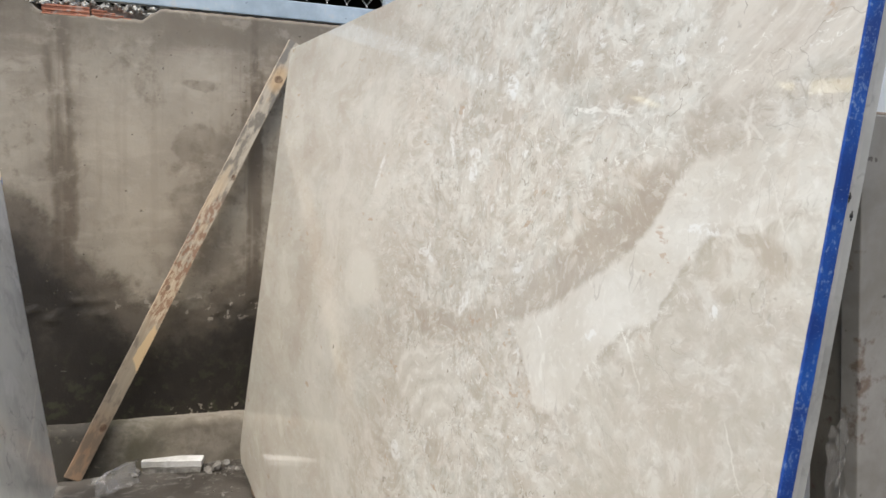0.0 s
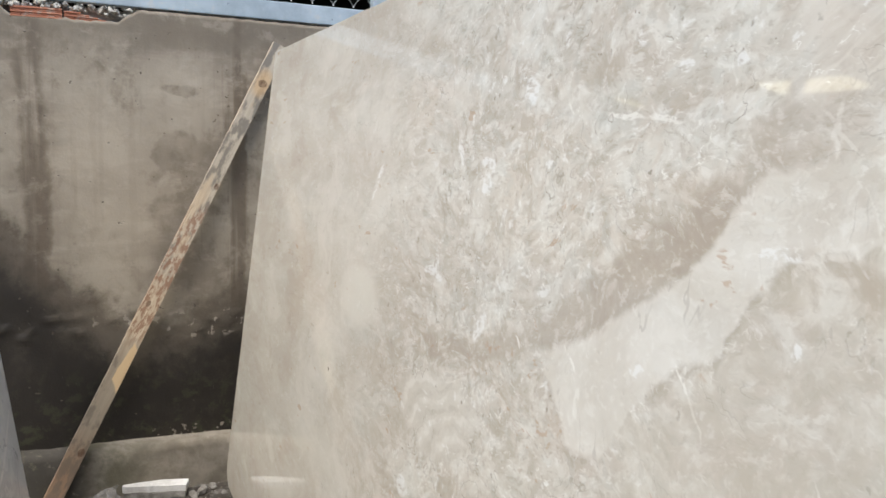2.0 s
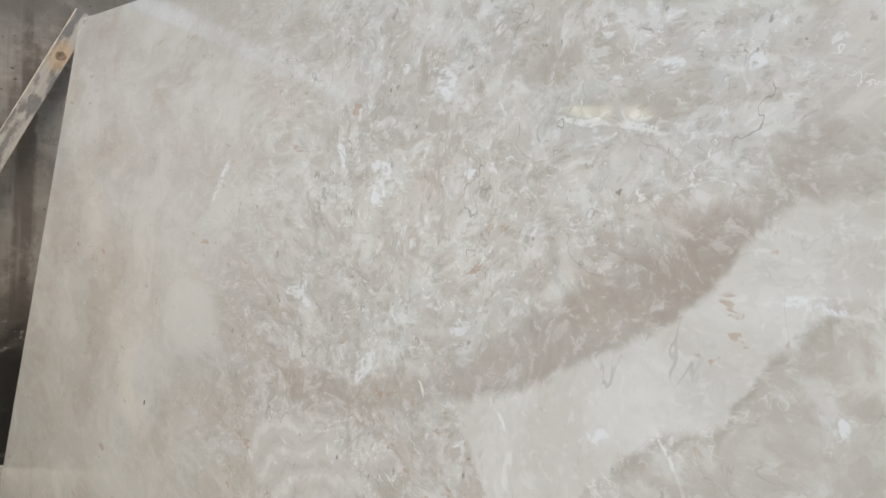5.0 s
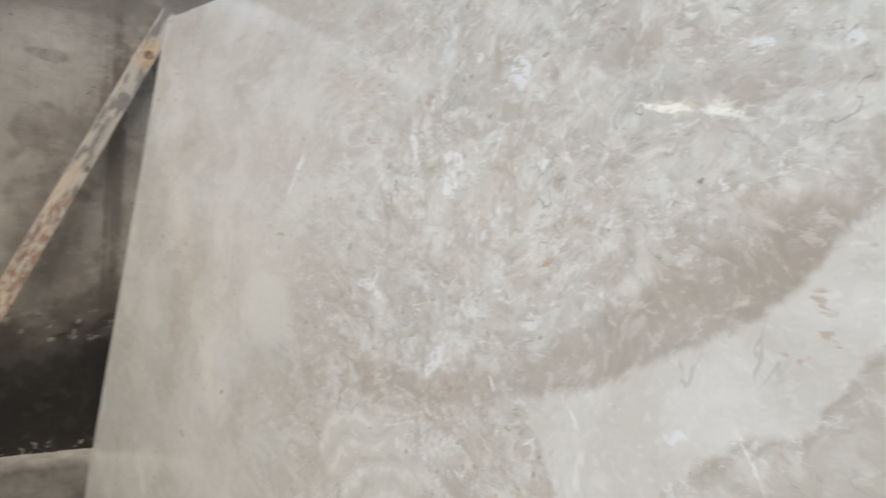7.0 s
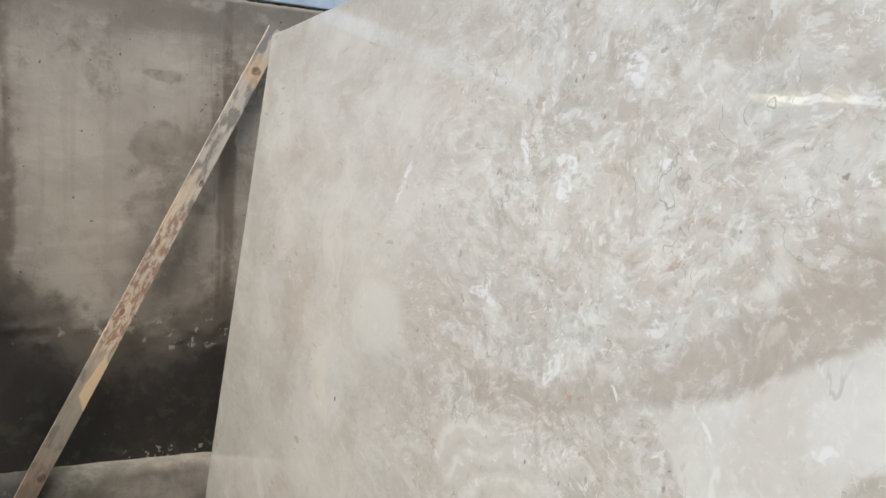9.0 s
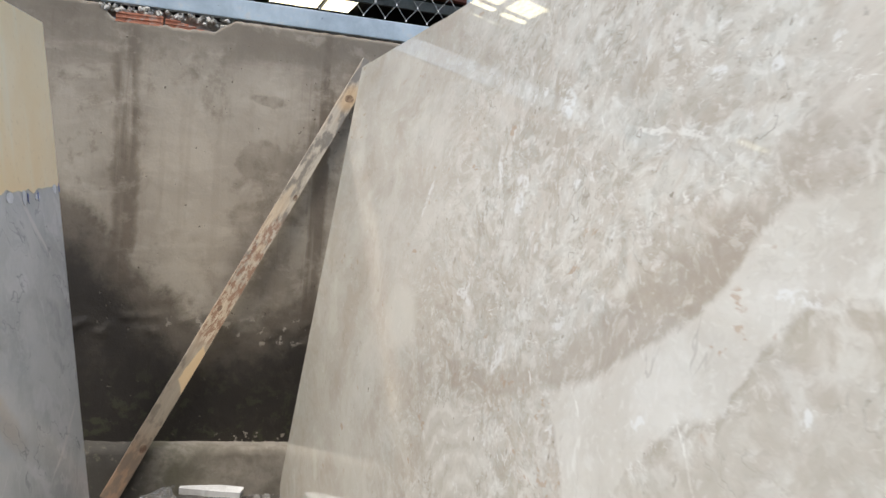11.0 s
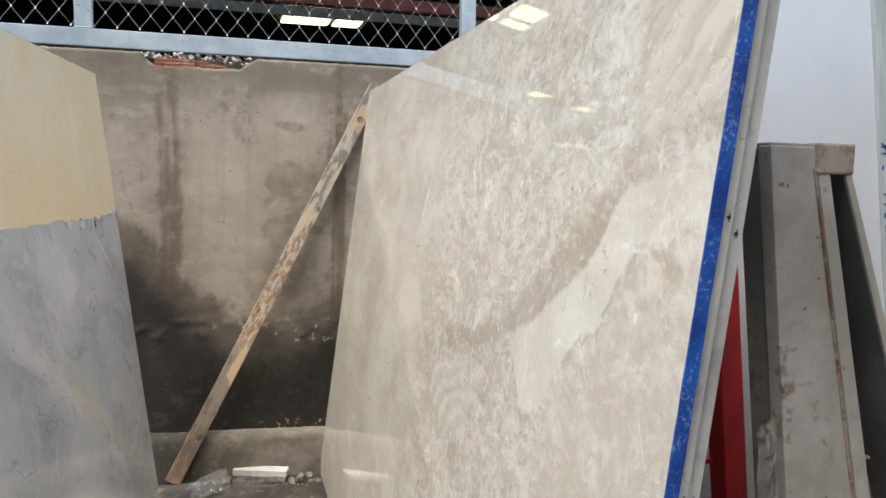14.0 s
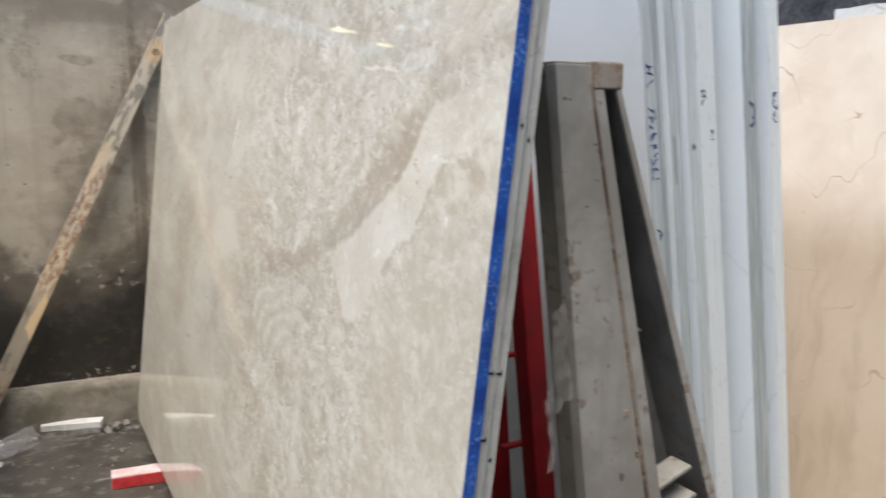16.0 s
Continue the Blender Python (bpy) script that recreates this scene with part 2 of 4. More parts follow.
    col = g.mix(g.mul(upper, g.span(stretch, 0.47, 0.58), 0.8), col, (0.655, 0.612, 0.542))
    col = g.mix(g.mul(upper, g.span(stretch, 0.46, 0.36), 0.6), col, (0.455, 0.395, 0.328))
    # brown clouds by the tape and in the upper breccia
    for cu, cv, ru, rv, k in ((3.06, 1.43, 0.065, 0.042, 0.60), (2.99, 1.375, 0.05, 0.035, 0.3), (2.53, 1.70, 0.09, 0.07, 0.40), (1.45, 0.86, 0.10, 0.10, 0.35), (1.13, 1.72, 0.22, 0.07, 0.35), (2.30, 1.36, 0.22, 0.10, 0.25)):
        col = g.mix(g.mul(g.spot((u, v), cu, cv, ru, rv, 0.8), g.span(n2, 0.62, 0.42), k), col, (0.405, 0.340, 0.270))
    # feathered layers that curl under the band's tail
    su, sv = g.math("SUBTRACT", u, 2.34), g.math("SUBTRACT", v, 0.86)
    dist = g.math("SQRT", g.math("ADD", g.mul(su, su, 0.32), g.math("MULTIPLY", sv, sv)))
    rings = g.math("SINE", g.math("ADD", g.math("MULTIPLY", dist, 160.0), g.math("MULTIPLY", n1, 26.0)))
    where = g.spot((u, v), 2.10, 0.99, 0.23, 0.115, 0.7)
    col = g.mix(g.mul(where, 0.8), col, (0.590, 0.553, 0.485))
    col = g.mix(g.mul(where, g.span(rings, 0.1, 1.0), g.span(n2, 0.36, 0.56), 0.75), col, (0.695, 0.665, 0.602))
    col = g.mix(g.mul(where, g.span(rings, -0.3, -1.0), g.span(n2, 0.60, 0.42), 0.5), col, (0.465, 0.418, 0.355))
    # calcite patches broken by grain
    spots = [g.spot((g.math("ADD", u, g.math("MULTIPLY", v, lean)), v), a + lean * b, b, ru, rv, 0.5) for a, b, ru, rv, lean in (
        (2.262, 1.215, 0.020, 0.044, -0.5), (2.741, 1.256, 0.017, 0.012, 0.0), (2.337, 1.683, 0.022, 0.034, 0.3), (2.438, 1.549, 0.017, 0.009, 0.0),
        (2.006, 1.291, 0.060, 0.012, 0.3), (2.02, 1.31, 0.012, 0.035, 0.2), (2.205, 1.545, 0.034, 0.014, 0.3), (2.21, 1.50, 0.022, 0.03, 0.2), (2.065, 1.575, 0.012, 0.050, 0.5),
        (2.752, 1.702, 0.018, 0.014, 0.0), (2.853, 1.697, 0.010, 0.014, 0.0), (1.565, 1.48, 0.016, 0.060, -0.5), (2.291, 1.442, 0.010, 0.022, -0.4), (3.003, 1.351, 0.008, 0.014, 0.2),
        (1.99, 0.78, 0.035, 0.028, 0.0), (2.96, 1.452, 0.040, 0.010, -0.3))]
    solid = g.mul(g.most(*spots), g.span(g.noise(ww, 60.0, 4.0, 0.65), 0.40, 0.55))
    col = g.mix(g.mul(solid, 0.72), col, (0.770, 0.768, 0.745))
    # painted skylight reflection near the top, wisps in the field, a star of hairlines
    lines = [g.mul(g.spot((u, g.math("ADD", v, g.math("MULTIPLY", u, k))), a, b + k * a, ru, rv, 0.7), f) for a, b, ru, rv, k, f in (
        (2.63, 1.627, 0.055, 0.006, 0.08, 0.9), (2.72, 1.621, 0.045, 0.006, 0.05, 0.8), (2.575, 1.235, 0.022, 0.005, 0.9, 0.9), (2.61, 1.172, 0.010, 0.030, 0.0, 0.6),
        (2.83, 1.275, 0.016, 0.005, 1.2, 0.9), (2.86, 1.235, 0.030, 0.005, 1.4, 0.4), (2.415, 1.224, 0.014, 0.005, 1.0, 0.9), (2.476, 1.644, 0.014, 0.005, 1.0, 0.7),
        (3.01, 1.605, 0.004, 0.045, 0.0, 0.35), (3.02, 1.60, 0.035, 0.005, 0.9, 0.35), (3.085, 1.50, 0.035, 0.005, 1.5, 0.35), (3.04, 1.47, 0.07, 0.010, -0.5, 0.4), (3.08, 1.18, 0.03, 0.004, 1.6, 0.45))]
    col = g.mix(g.mul(g.most(*lines), g.span(n3, 0.36, 0.50, 0.25, 1.0), 0.85), col, (0.780, 0.762, 0.705))
    # scattered pale wisps and dark hairlines, few on the band and the field
    calm = g.mul(g.math("SUBTRACT", 1.0, g.math("MULTIPLY", g.most(band, field, g.math("MULTIPLY", low, 0.7)), 0.8)), busy)
    gate = g.span(g.noise(s, 5.0, 3.0), 0.48, 0.58)
    gate2 = g.span(g.noise(g.mapping(s, loc=(7, 3, 0)), 12.0, 3.0), 0.53, 0.62)
    lean_s = g.mapping(g.mapping(w, rot=(0, 0, radians(24))), (1.0, 0.55, 1.0))
    col = g.mix(g.mul(g.ridge(w, 7.0, 0.004, 5.0), gate, g.span(n3, 0.42, 0.54), calm, 0.8), col, (0.775, 0.760, 0.705))
    col = g.mix(g.mul(g.ridge(lean_s, 30.0, 0.010, 3.0), gate2, g.span(n3, 0.42, 0.54), calm, 0.85), col, (0.780, 0.768, 0.715))
    fleck = g.mul(g.span(g.noise(g.mapping(ww, loc=(5, 8, 0)), 40.0, 4.0, 0.65), 0.60, 0.70), calm)
    col = g.mix(g.mul(fleck, 0.6), col, (0.77, 0.765, 0.74))
    col = g.mix(g.mul(g.ridge(g.mapping(w, (1.2, 0.5, 1.0), (4, 1, 0)), 17.0, 0.007, 2.0), g.span(g.noise(g.mapping(s, loc=(1, 9, 0)), 9.0, 3.0), 0.53, 0.60), calm, 0.65), col, (0.285, 0.250, 0.205))
    col = g.mix(g.mul(g.ridge(g.mapping(w1, (1, 1, 1), (3, 5, 0)), 4.0, 0.003, 5.0), g.span(g.noise(g.mapping(s, loc=(5, 2, 0)), 5.0), 0.52, 0.60), calm, 0.55), col, (0.30, 0.262, 0.216))
    speck = g.mul(g.span(g.noise(g.mapping(g.warp(s, 30.0, 0.02), (1.0, 0.6, 1.0), (2, 1, 0)), 62.0, 2.0, 0.6), 0.66, 0.71), g.span(g.noise(g.mapping(s, loc=(2, 7, 0)), 7.0, 3.0), 0.46, 0.58), calm)
    col = g.mix(g.mul(speck, 0.75), col, (0.25, 0.212, 0.17))
    crack = g.mul(g.ridge(g.mapping(w1, (1.7, 0.30, 1.0), (2, 6, 0)), 9.0, 0.006, 3.0), field, g.span(g.noise(g.mapping(p, loc=(3, 3, 0)), 6.0, 2.0), 0.48, 0.58))
    col = g.mix(g.mul(crack, 0.45), col, (0.38, 0.345, 0.295))
    pit = g.spot((raw[0], raw[1]), 1.332, 0.887, 0.006, 0.008, 0.5)
    col = g.mix(g.mul(pit, 0.85), col, (0.12, 0.10, 0.08))
    # rare rusty specks
    rust = g.mul(g.span(g.noise(ww, 34.0, 3.0), 0.62, 0.68), g.most(g.spot((u, v), 1.50, 0.85, 0.07, 0.05), g.span(g.noise(s, 4.7, 2.0), 0.56, 0.62)))
    col = g.mix(g.mul(rust, 0.55), col, (0.430, 0.285, 0.185))
    col = g.mix(1.0, col, (0.988, 1.0, 0.982), "MULTIPLY")
    dust = g.noise(p, 1.3, 5.0, 0.6)
    return g.done(col, g.span(dust, 0.35, 0.75, 0.02, 0.05), 0.0, g.bump(g.noise(p, 1.6, 2.0), 0.015, 0.004))


def stone(name, dark, mid, pale, scale, vein, rough=0.12, vein_width=0.01, stretch=(1, 1, 1)):
    """Polished stone with cloudy ground and a few veins."""
    g = Graph(name)
    w = g.warp(g.mapping(g.obj, stretch), 1.7, 0.35, 4.0)
    n = g.noise(w, scale, 7.0, 0.6)
    col = g.mix(g.span(n, 0.32, 0.5), dark, mid)
    col = g.mix(g.span(n, 0.5, 0.68), col, pale)
    f = g.noise(g.obj, scale * 11, 5.0, 0.6)
    col = g.mix(g.mul(g.span(f, 0.4, 0.65), 0.25), col, pale)
    gate = g.span(g.noise(g.obj, 2.0, 2.0), 0.42, 0.6)
    col = g.mix(g.mul(g.ridge(w, scale * 0.7, vein_width, 5.0), gate, 0.6), col, vein)
    return g.done(col, g.span(f, 0.3, 0.7, rough * 0.8, rough * 1.2), 0.0, g.bump(f, 0.02, 0.002))


def plaster():
    """Grey render with run marks, damp patches, chips and a wet, mossy foot deepened by painted shade."""
    g = Graph("cement_render")
    p = g.obj
    w = g.warp(p, 4.0, 0.10, 5.0)
    q = g.xyz(g.warp(g.warp(p, 3.5, 0.12, 3.0), 22.0, 0.05, 5.0))
    x, z = q[0], q[2]
    n1 = g.noise(w, 2.3, 7.0, 0.6)
    n2 = g.noise(w, 13.0, 7.0, 0.65)
    n3 = g.noise(p, 90.0, 4.0, 0.6)
    trowel = g.noise(g.mapping(w, (0.6, 1.0, 2.2)), 6.0, 6.0, 0.6)
    col = g.mix(g.span(n1, 0.34, 0.62), (0.250, 0.219, 0.175), (0.355, 0.320, 0.260))
    col = g.mix(g.mul(g.span(trowel, 0.48, 0.66), 0.55), col, (0.400, 0.360, 0.293))
    col = g.mix(g.mul(g.span(n2, 0.46, 0.32), 0.5), col, (0.170, 0.143, 0.107))
    # pale field in the middle of the wall
    pale = g.most(g.spot((x, z), 0.18, 1.45, 0.30, 0.62, 0.9), g.spot((x, z), 0.5, 1.85, 0.25, 0.3, 0.9))
    col = g.mix(g.mul(pale, 0.5), col, (0.420, 0.379, 0.312))
    # rain runs
    runs = g.most(g.mul(g.spot((x, z), -0.11, 1.5, 0.075, 1.2, 0.8), g.span(g.noise(g.mapping(p, (9.0, 1.0, 0.6)), 2.0, 4.0), 0.3, 0.55)),
                  g.mul(g.spot((x, z), 0.755, 1.5, 0.06, 1.3, 0.7), g.span(g.noise(g.mapping(p, (12.0, 1.0, 0.5)), 2.0, 4.0), 0.3, 0.55)))
    col = g.mix(g.mul(runs, 0.72), col, (0.115, 0.089, 0.063))
    fine_runs = g.mul(g.span(g.noise(g.mapping(p, (30.0, 1.0, 0.8)), 1.0, 3.0), 0.60, 0.68), g.span(g.noise(p, 2.0), 0.5, 0.62))
    col = g.mix(g.mul(fine_runs, 0.25), col, (0.160, 0.128, 0.093))
    blot = g.noise(g.mapping(w, (1.0, 1.0, 0.8), (4, 0, 2)), 3.4, 8.0, 0.68)
    col = g.mix(g.mul(g.span(blot, 0.53, 0.66), 0.60), col, (0.170, 0.143, 0.107))
    col = g.mix(g.mul(g.span(blot, 0.42, 0.32), 0.35), col, (0.440, 0.409, 0.344))
    band_top = g.span(g.math("ADD", z, g.math("MULTIPLY", n2, 0.24)), 2.08, 2.30)
    col = g.mix(g.mul(band_top, 0.70), col, (0.150, 0.128, 0.100))
    # damp patches with hard rims
    damp = g.most(g.spot((x, z), 0.47, 1.60, 0.12, 0.12, 0.3), g.spot((x, z), 0.58, 1.50, 0.11, 0.17, 0.3), g.spot((x, z), 0.50, 1.34, 0.20, 0.06, 0.6),
                  g.spot((x, z), 0.50, 1.88, 0.10, 0.035, 0.6), g.spot((x, z), 0.60, 2.12, 0.26, 0.07, 0.7), g.spot((x, z), 0.55, 1.12, 0.24, 0.18, 0.8))
    col = g.mix(g.mul(damp, g.span(n2, 0.34, 0.58, 0.85, 0.35)), col, (0.190, 0.163, 0.126))
    stucco = g.noise(g.mapping(w, (1.0, 1.0, 1.4), (1, 0, 3)), 9.0, 6.0, 0.65)
    col = g.mix(g.mul(g.span(stucco, 0.54, 0.70), 0.35), col, (0.44, 0.40, 0.335))
    col = g.mix(g.mul(g.span(g.noise(g.mapping(p, (14.0, 1.0, 0.5), (3, 0, 1)), 1.4, 5.0, 0.6), 0.52, 0.66), 0.12), col, (0.16, 0.13, 0.095))
    # wet foot mixed with painted shade, broken upper line, green at the kerb
    # the line climbs at the left to paint in the left slab's shade
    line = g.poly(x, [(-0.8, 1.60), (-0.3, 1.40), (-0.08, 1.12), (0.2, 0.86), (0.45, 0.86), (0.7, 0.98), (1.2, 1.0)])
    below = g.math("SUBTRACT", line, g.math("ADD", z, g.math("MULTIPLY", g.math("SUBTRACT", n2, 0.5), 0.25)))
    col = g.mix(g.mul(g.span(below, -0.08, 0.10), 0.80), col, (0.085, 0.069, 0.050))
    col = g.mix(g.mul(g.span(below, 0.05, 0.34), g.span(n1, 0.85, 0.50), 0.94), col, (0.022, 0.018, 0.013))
    mould_shade = g.mul(g.span(below, 0.18, 0.38), g.span(g.noise(g.mapping(w, (1.0, 1.0, 0.7), (2, 0, 7)), 4.0, 6.0, 0.65), 0.36, 0.50))
    col = g.mix(g.mul(mould_shade, 0.8), col, (0.018, 0.015, 0.011))
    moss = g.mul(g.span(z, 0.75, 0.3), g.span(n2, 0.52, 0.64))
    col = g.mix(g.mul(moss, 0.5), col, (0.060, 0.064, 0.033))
    flakes = g.mul(g.span(g.noise(p, 26.0, 4.0), 0.60, 0.65), g.most(g.spot((x, z), 0.5, 0.80, 0.5, 0.08), g.spot((x, z), 0.5, 0.27, 0.25, 0.04)))
    col = g.mix(g.mul(flakes, 0.7), col, (0.400, 0.364, 0.307))
    pits = g.span(g.noise(p, 34.0, 2.0), 0.70, 0.74)
    col = g.mix(g.mul(pits, 0.7), col, (0.080, 0.064, 0.047))
    col = g.mix(1.0, col, (0.90, 0.87, 0.83), "MULTIPLY")
    h = g.math("ADD", g.math("MULTIPLY", n2, 0.6), g.math("SUBTRACT", g.math("MULTIPLY", n3, 0.25), pits))
    return g.done(col, g.span(below, 0.0, 0.4, 0.92, 0.6), 0.0, g.bump(h, 0.6, 0.007))


def floor_mat():
    g = Graph("yard_concrete")
    p = g.obj
    w = g.warp(p, 3.0, 0.12, 5.0)
    n1, n2, n3 = g.noise(w, 2.0, 7.0, 0.6), g.noise(w, 14.0, 6.0, 0.65), g.noise(p, 120.0, 3.0)
    col = g.mix(g.span(n1, 0.35, 0.62), (0.034, 0.028, 0.022), (0.085, 0.074, 0.061))
    col = g.mix(g.mul(g.span(n2, 0.52, 0.68), 0.5), col, (0.24, 0.225, 0.20))
    smear = g.noise(g.mapping(w, (1.0, 2.5, 1.0), rot=(0, 0, 0.5)), 4.0, 5.0, 0.6)
    col = g.mix(g.mul(g.span(smear, 0.60, 0.68), 0.45), col, (0.33, 0.315, 0.29))
    return g.done(col, g.span(n1, 0.35, 0.6, 0.45, 0.8), 0.0, g.bump(g.math("ADD", n2, g.math("MULTIPLY", n3, 0.3)), 0.4, 0.005))


def wood_mat():
    """Old softwood: grain along local Y, pale with grey weathering, bark-brown scales, knots and a fresh split."""
    g = Graph("weathered_pine")
    p = g.obj
    xy = g.xyz(g.warp(p, 14.0, 0.02, 3.0))
    x, y = xy[0], xy[1]
    grain = g.noise(g.mapping(g.warp(p, 3.0, 0.02), (70.0, 2.0, 60.0)), 1.0, 5.0, 0.6)
    n1 = g.noise(g.mapping(p, (10.0, 3.4, 10.0)), 1.6, 5.0, 0.6)
    n2 = g.noise(g.mapping(p, (60.0, 22.0, 60.0)), 1.0, 5.0, 0.65)
    n3 = g.noise(g.mapping(p, (26.0, 9.0, 26.0), (4, 2, 1)), 1.0, 5.0, 0.6)
    col = g.mix(g.span(grain, 0.3, 0.7), (0.40, 0.310, 0.210), (0.58, 0.475, 0.340))
    # grey weathering on the upper half
    grey = g.mul(g.span(y, 0.95, 1.35), g.span(n1, 0.36, 0.52))
    col = g.mix(g.mul(grey, 0.65), col, (0.40, 0.365, 0.300))
    col = g.mix(g.mul(grey, g.span(n3, 0.48, 0.60), 0.75), col, (0.13, 0.118, 0.098))
    col = g.mix(g.mul(g.span(y, 1.9, 2.3), g.span(n3, 0.46, 0.60), 0.6), col, (0.20, 0.18, 0.15))
    # bark-brown scales in the middle
    brown = g.mul(g.spot((x, y), 0.0, 1.16, 0.12, 0.40, 0.5), g.span(n2, 0.44, 0.56), g.span(n1, 0.32, 0.48))
    col = g.mix(g.mul(brown, 0.75), col, (0.215, 0.100, 0.055))
    # grey foot and a fresh yellow split along one edge
    foot = g.span(y, 0.86, 0.70)
    col = g.mix(g.mul(foot, 0.7), col, (0.250, 0.215, 0.165))
    col = g.mix(g.mul(g.span(y, 0.45, 0.15), 0.75), col, (0.285, 0.165, 0.090))
    slant = g.math("ADD", y, g.math("MULTIPLY", x, 1.1))
    col = g.mix(g.mul(g.span(y, 0.86, 0.70), g.span(n3, 0.46, 0.60), 0.6), col, (0.13, 0.11, 0.085))
    fresh = g.mul(g.span(slant, 0.60, 0.615), g.span(slant, 0.83, 0.81), g.span(g.math("ADD", x, g.math("MULTIPLY", g.math("SUBTRACT", y, 0.7), -0.12)), -0.010, -0.006))
    col = g.mix(g.mul(fresh, 0.9), col, (0.64, 0.465, 0.265))
    knot = g.most(g.spot((x, y), -0.004, 2.16, 0.024, 0.020), g.spot((x, y), 0.012, 0.27, 0.016, 0.024), g.spot((x, y), -0.02, 1.0, 0.012, 0.018), g.spot((x, y), 0.02, 1.62, 0.012, 0.02))
    halo = g.spot((x, y), -0.004, 2.16, 0.05, 0.09, 0.9)
    col = g.mix(g.mul(halo, 0.6), col, (0.56, 0.36, 0.17))
    col = g.mix(g.mul(knot, g.span(n2, 0.35, 0.6, 0.9, 0.45)), col, (0.10, 0.052, 0.028))
    return g.done(col, 0.85, 0.0, g.bump(g.math("ADD", grain, n2), 0.5, 0.003))


def worn_paint(name, base, dark, rust, rough=0.55, amount=0.62):
    g = Graph(name)
    p = g.obj
    n1, n2 = g.noise(g.warp(p, 5.0, 0.1), 5.0, 7.0, 0.62), g.noise(p, 30.0, 5.0, 0.65)
    runs = g.noise(g.mapping(p, (22.0, 22.0, 1.5)), 1.0, 4.0, 0.6)
    col = g.mix(g.span(n1, 0.36, 0.64), dark, base)
    col = g.mix(g.mul(g.span(runs, 0.52, 0.68), 0.4), col, dark)
    col = g.mix(g.mul(g.span(g.math("ADD", g.math("MULTIPLY", n1, 0.5), g.math("MULTIPLY", n2, 0.5)), amount - 0.06, amount + 0.02), 0.8), col, rust)
    spots = g.span(g.noise(p, 42.0, 2.0), 0.70, 0.73)
    col = g.mix(g.mul(spots, 0.7), col, (0.05, 0.035, 0.03))
    return g.done(col, rough, 0.0, g.bump(n2, 0.25, 0.003))


def taped():
    """Blue adhesive tape, rubbed through in flecks."""
    g = Graph("blue_edge_tape")
    p = g.obj
    n = g.noise(g.mapping(p, (1.0, 0.6, 1.0)), 240.0, 4.0, 0.6)
    n1 = g.noise(p, 9.0, 4.0)
    col = g.mix(g.span(g.noise(p, 18.0, 4.0), 0.35, 0.65), (0.003, 0.035, 0.20), (0.006, 0.075, 0.34))
    wear = g.most(g.mul(g.span(n, 0.56, 0.64), g.span(n1, 0.40, 0.58)), g.mul(g.span(g.noise(g.mapping(p, (1.0, 1.0, 0.5), (3, 3, 3)), 480.0, 2.0), 0.64, 0.70), 0.8))
    col = g.mix(g.mul(wear, 0.42), col, (0.36, 0.46, 0.62))
    return g.done(col, 0.45, 0.0, g.bump(n, 0.2, 0.001))


def film_yellow():
    g = Graph("honey_film")
    p = g.obj
    n = g.noise(g.warp(p, 2.0, 0.3), 2.5, 6.0, 0.55)
    streak = g.noise(g.mapping(p, (5.0, 0.7, 1.0)), 2.0, 5.0, 0.6)
    col = g.mix(g.span(n, 0.35, 0.65), (0.90, 0.705, 0.42), (0.93, 0.77, 0.51))
    col = g.mix(g.mul(g.span(streak, 0.5, 0.7), 0.4), col, (0.91, 0.83, 0.63))
    col = g.mix(g.mul(g.span(g.noise(p, 40.0, 3.0), 0.62, 0.7), 0.25), col, (0.55, 0.40, 0.2))
    return g.done(col, 0.45, 0.0, g.bump(n, 0.05, 0.004))


def plastic():
    g = Graph("clear_plastic")
    g.done((0.40, 0.39, 0.37), 0.12, 0.0, None, IOR=1.5)
    clear = g.t.nodes.new("ShaderNodeBsdfTransparent")
    mixer = g.t.nodes.new("ShaderNodeMixShader")
    mixer.inputs[0].default_value = 0.30
    g.t.links.new(clear.outputs[0], mixer.inputs[1])
    g.t.links.new(g.b.outputs[0], mixer.inputs[2])
    g.t.links.new(mixer.outputs[0], g.t.nodes["Material Output"].inputs["Surface"])
    return g.m


def skylight():
    """Ribbed translucent roof sheet with the day behind it."""
    g = Graph("translucent_sheet")
    x = g.xyz(g.obj)[0]
    rib = g.math("SINE", g.math("MULTIPLY", x, 55.0))
    dirt = g.noise(g.obj, 4.0, 5.0)
    s = g.mul(g.span(rib, -1.0, 0.4, 0.45, 1.0), g.span(dirt, 0.3, 0.6, 0.7, 1.0), SKYLIGHT)
    return g.done((0.7, 0.66, 0.5), 0.4, 0.0, None, Emission_Color=(1.0, 0.90, 0.62), Emission_Strength=s)


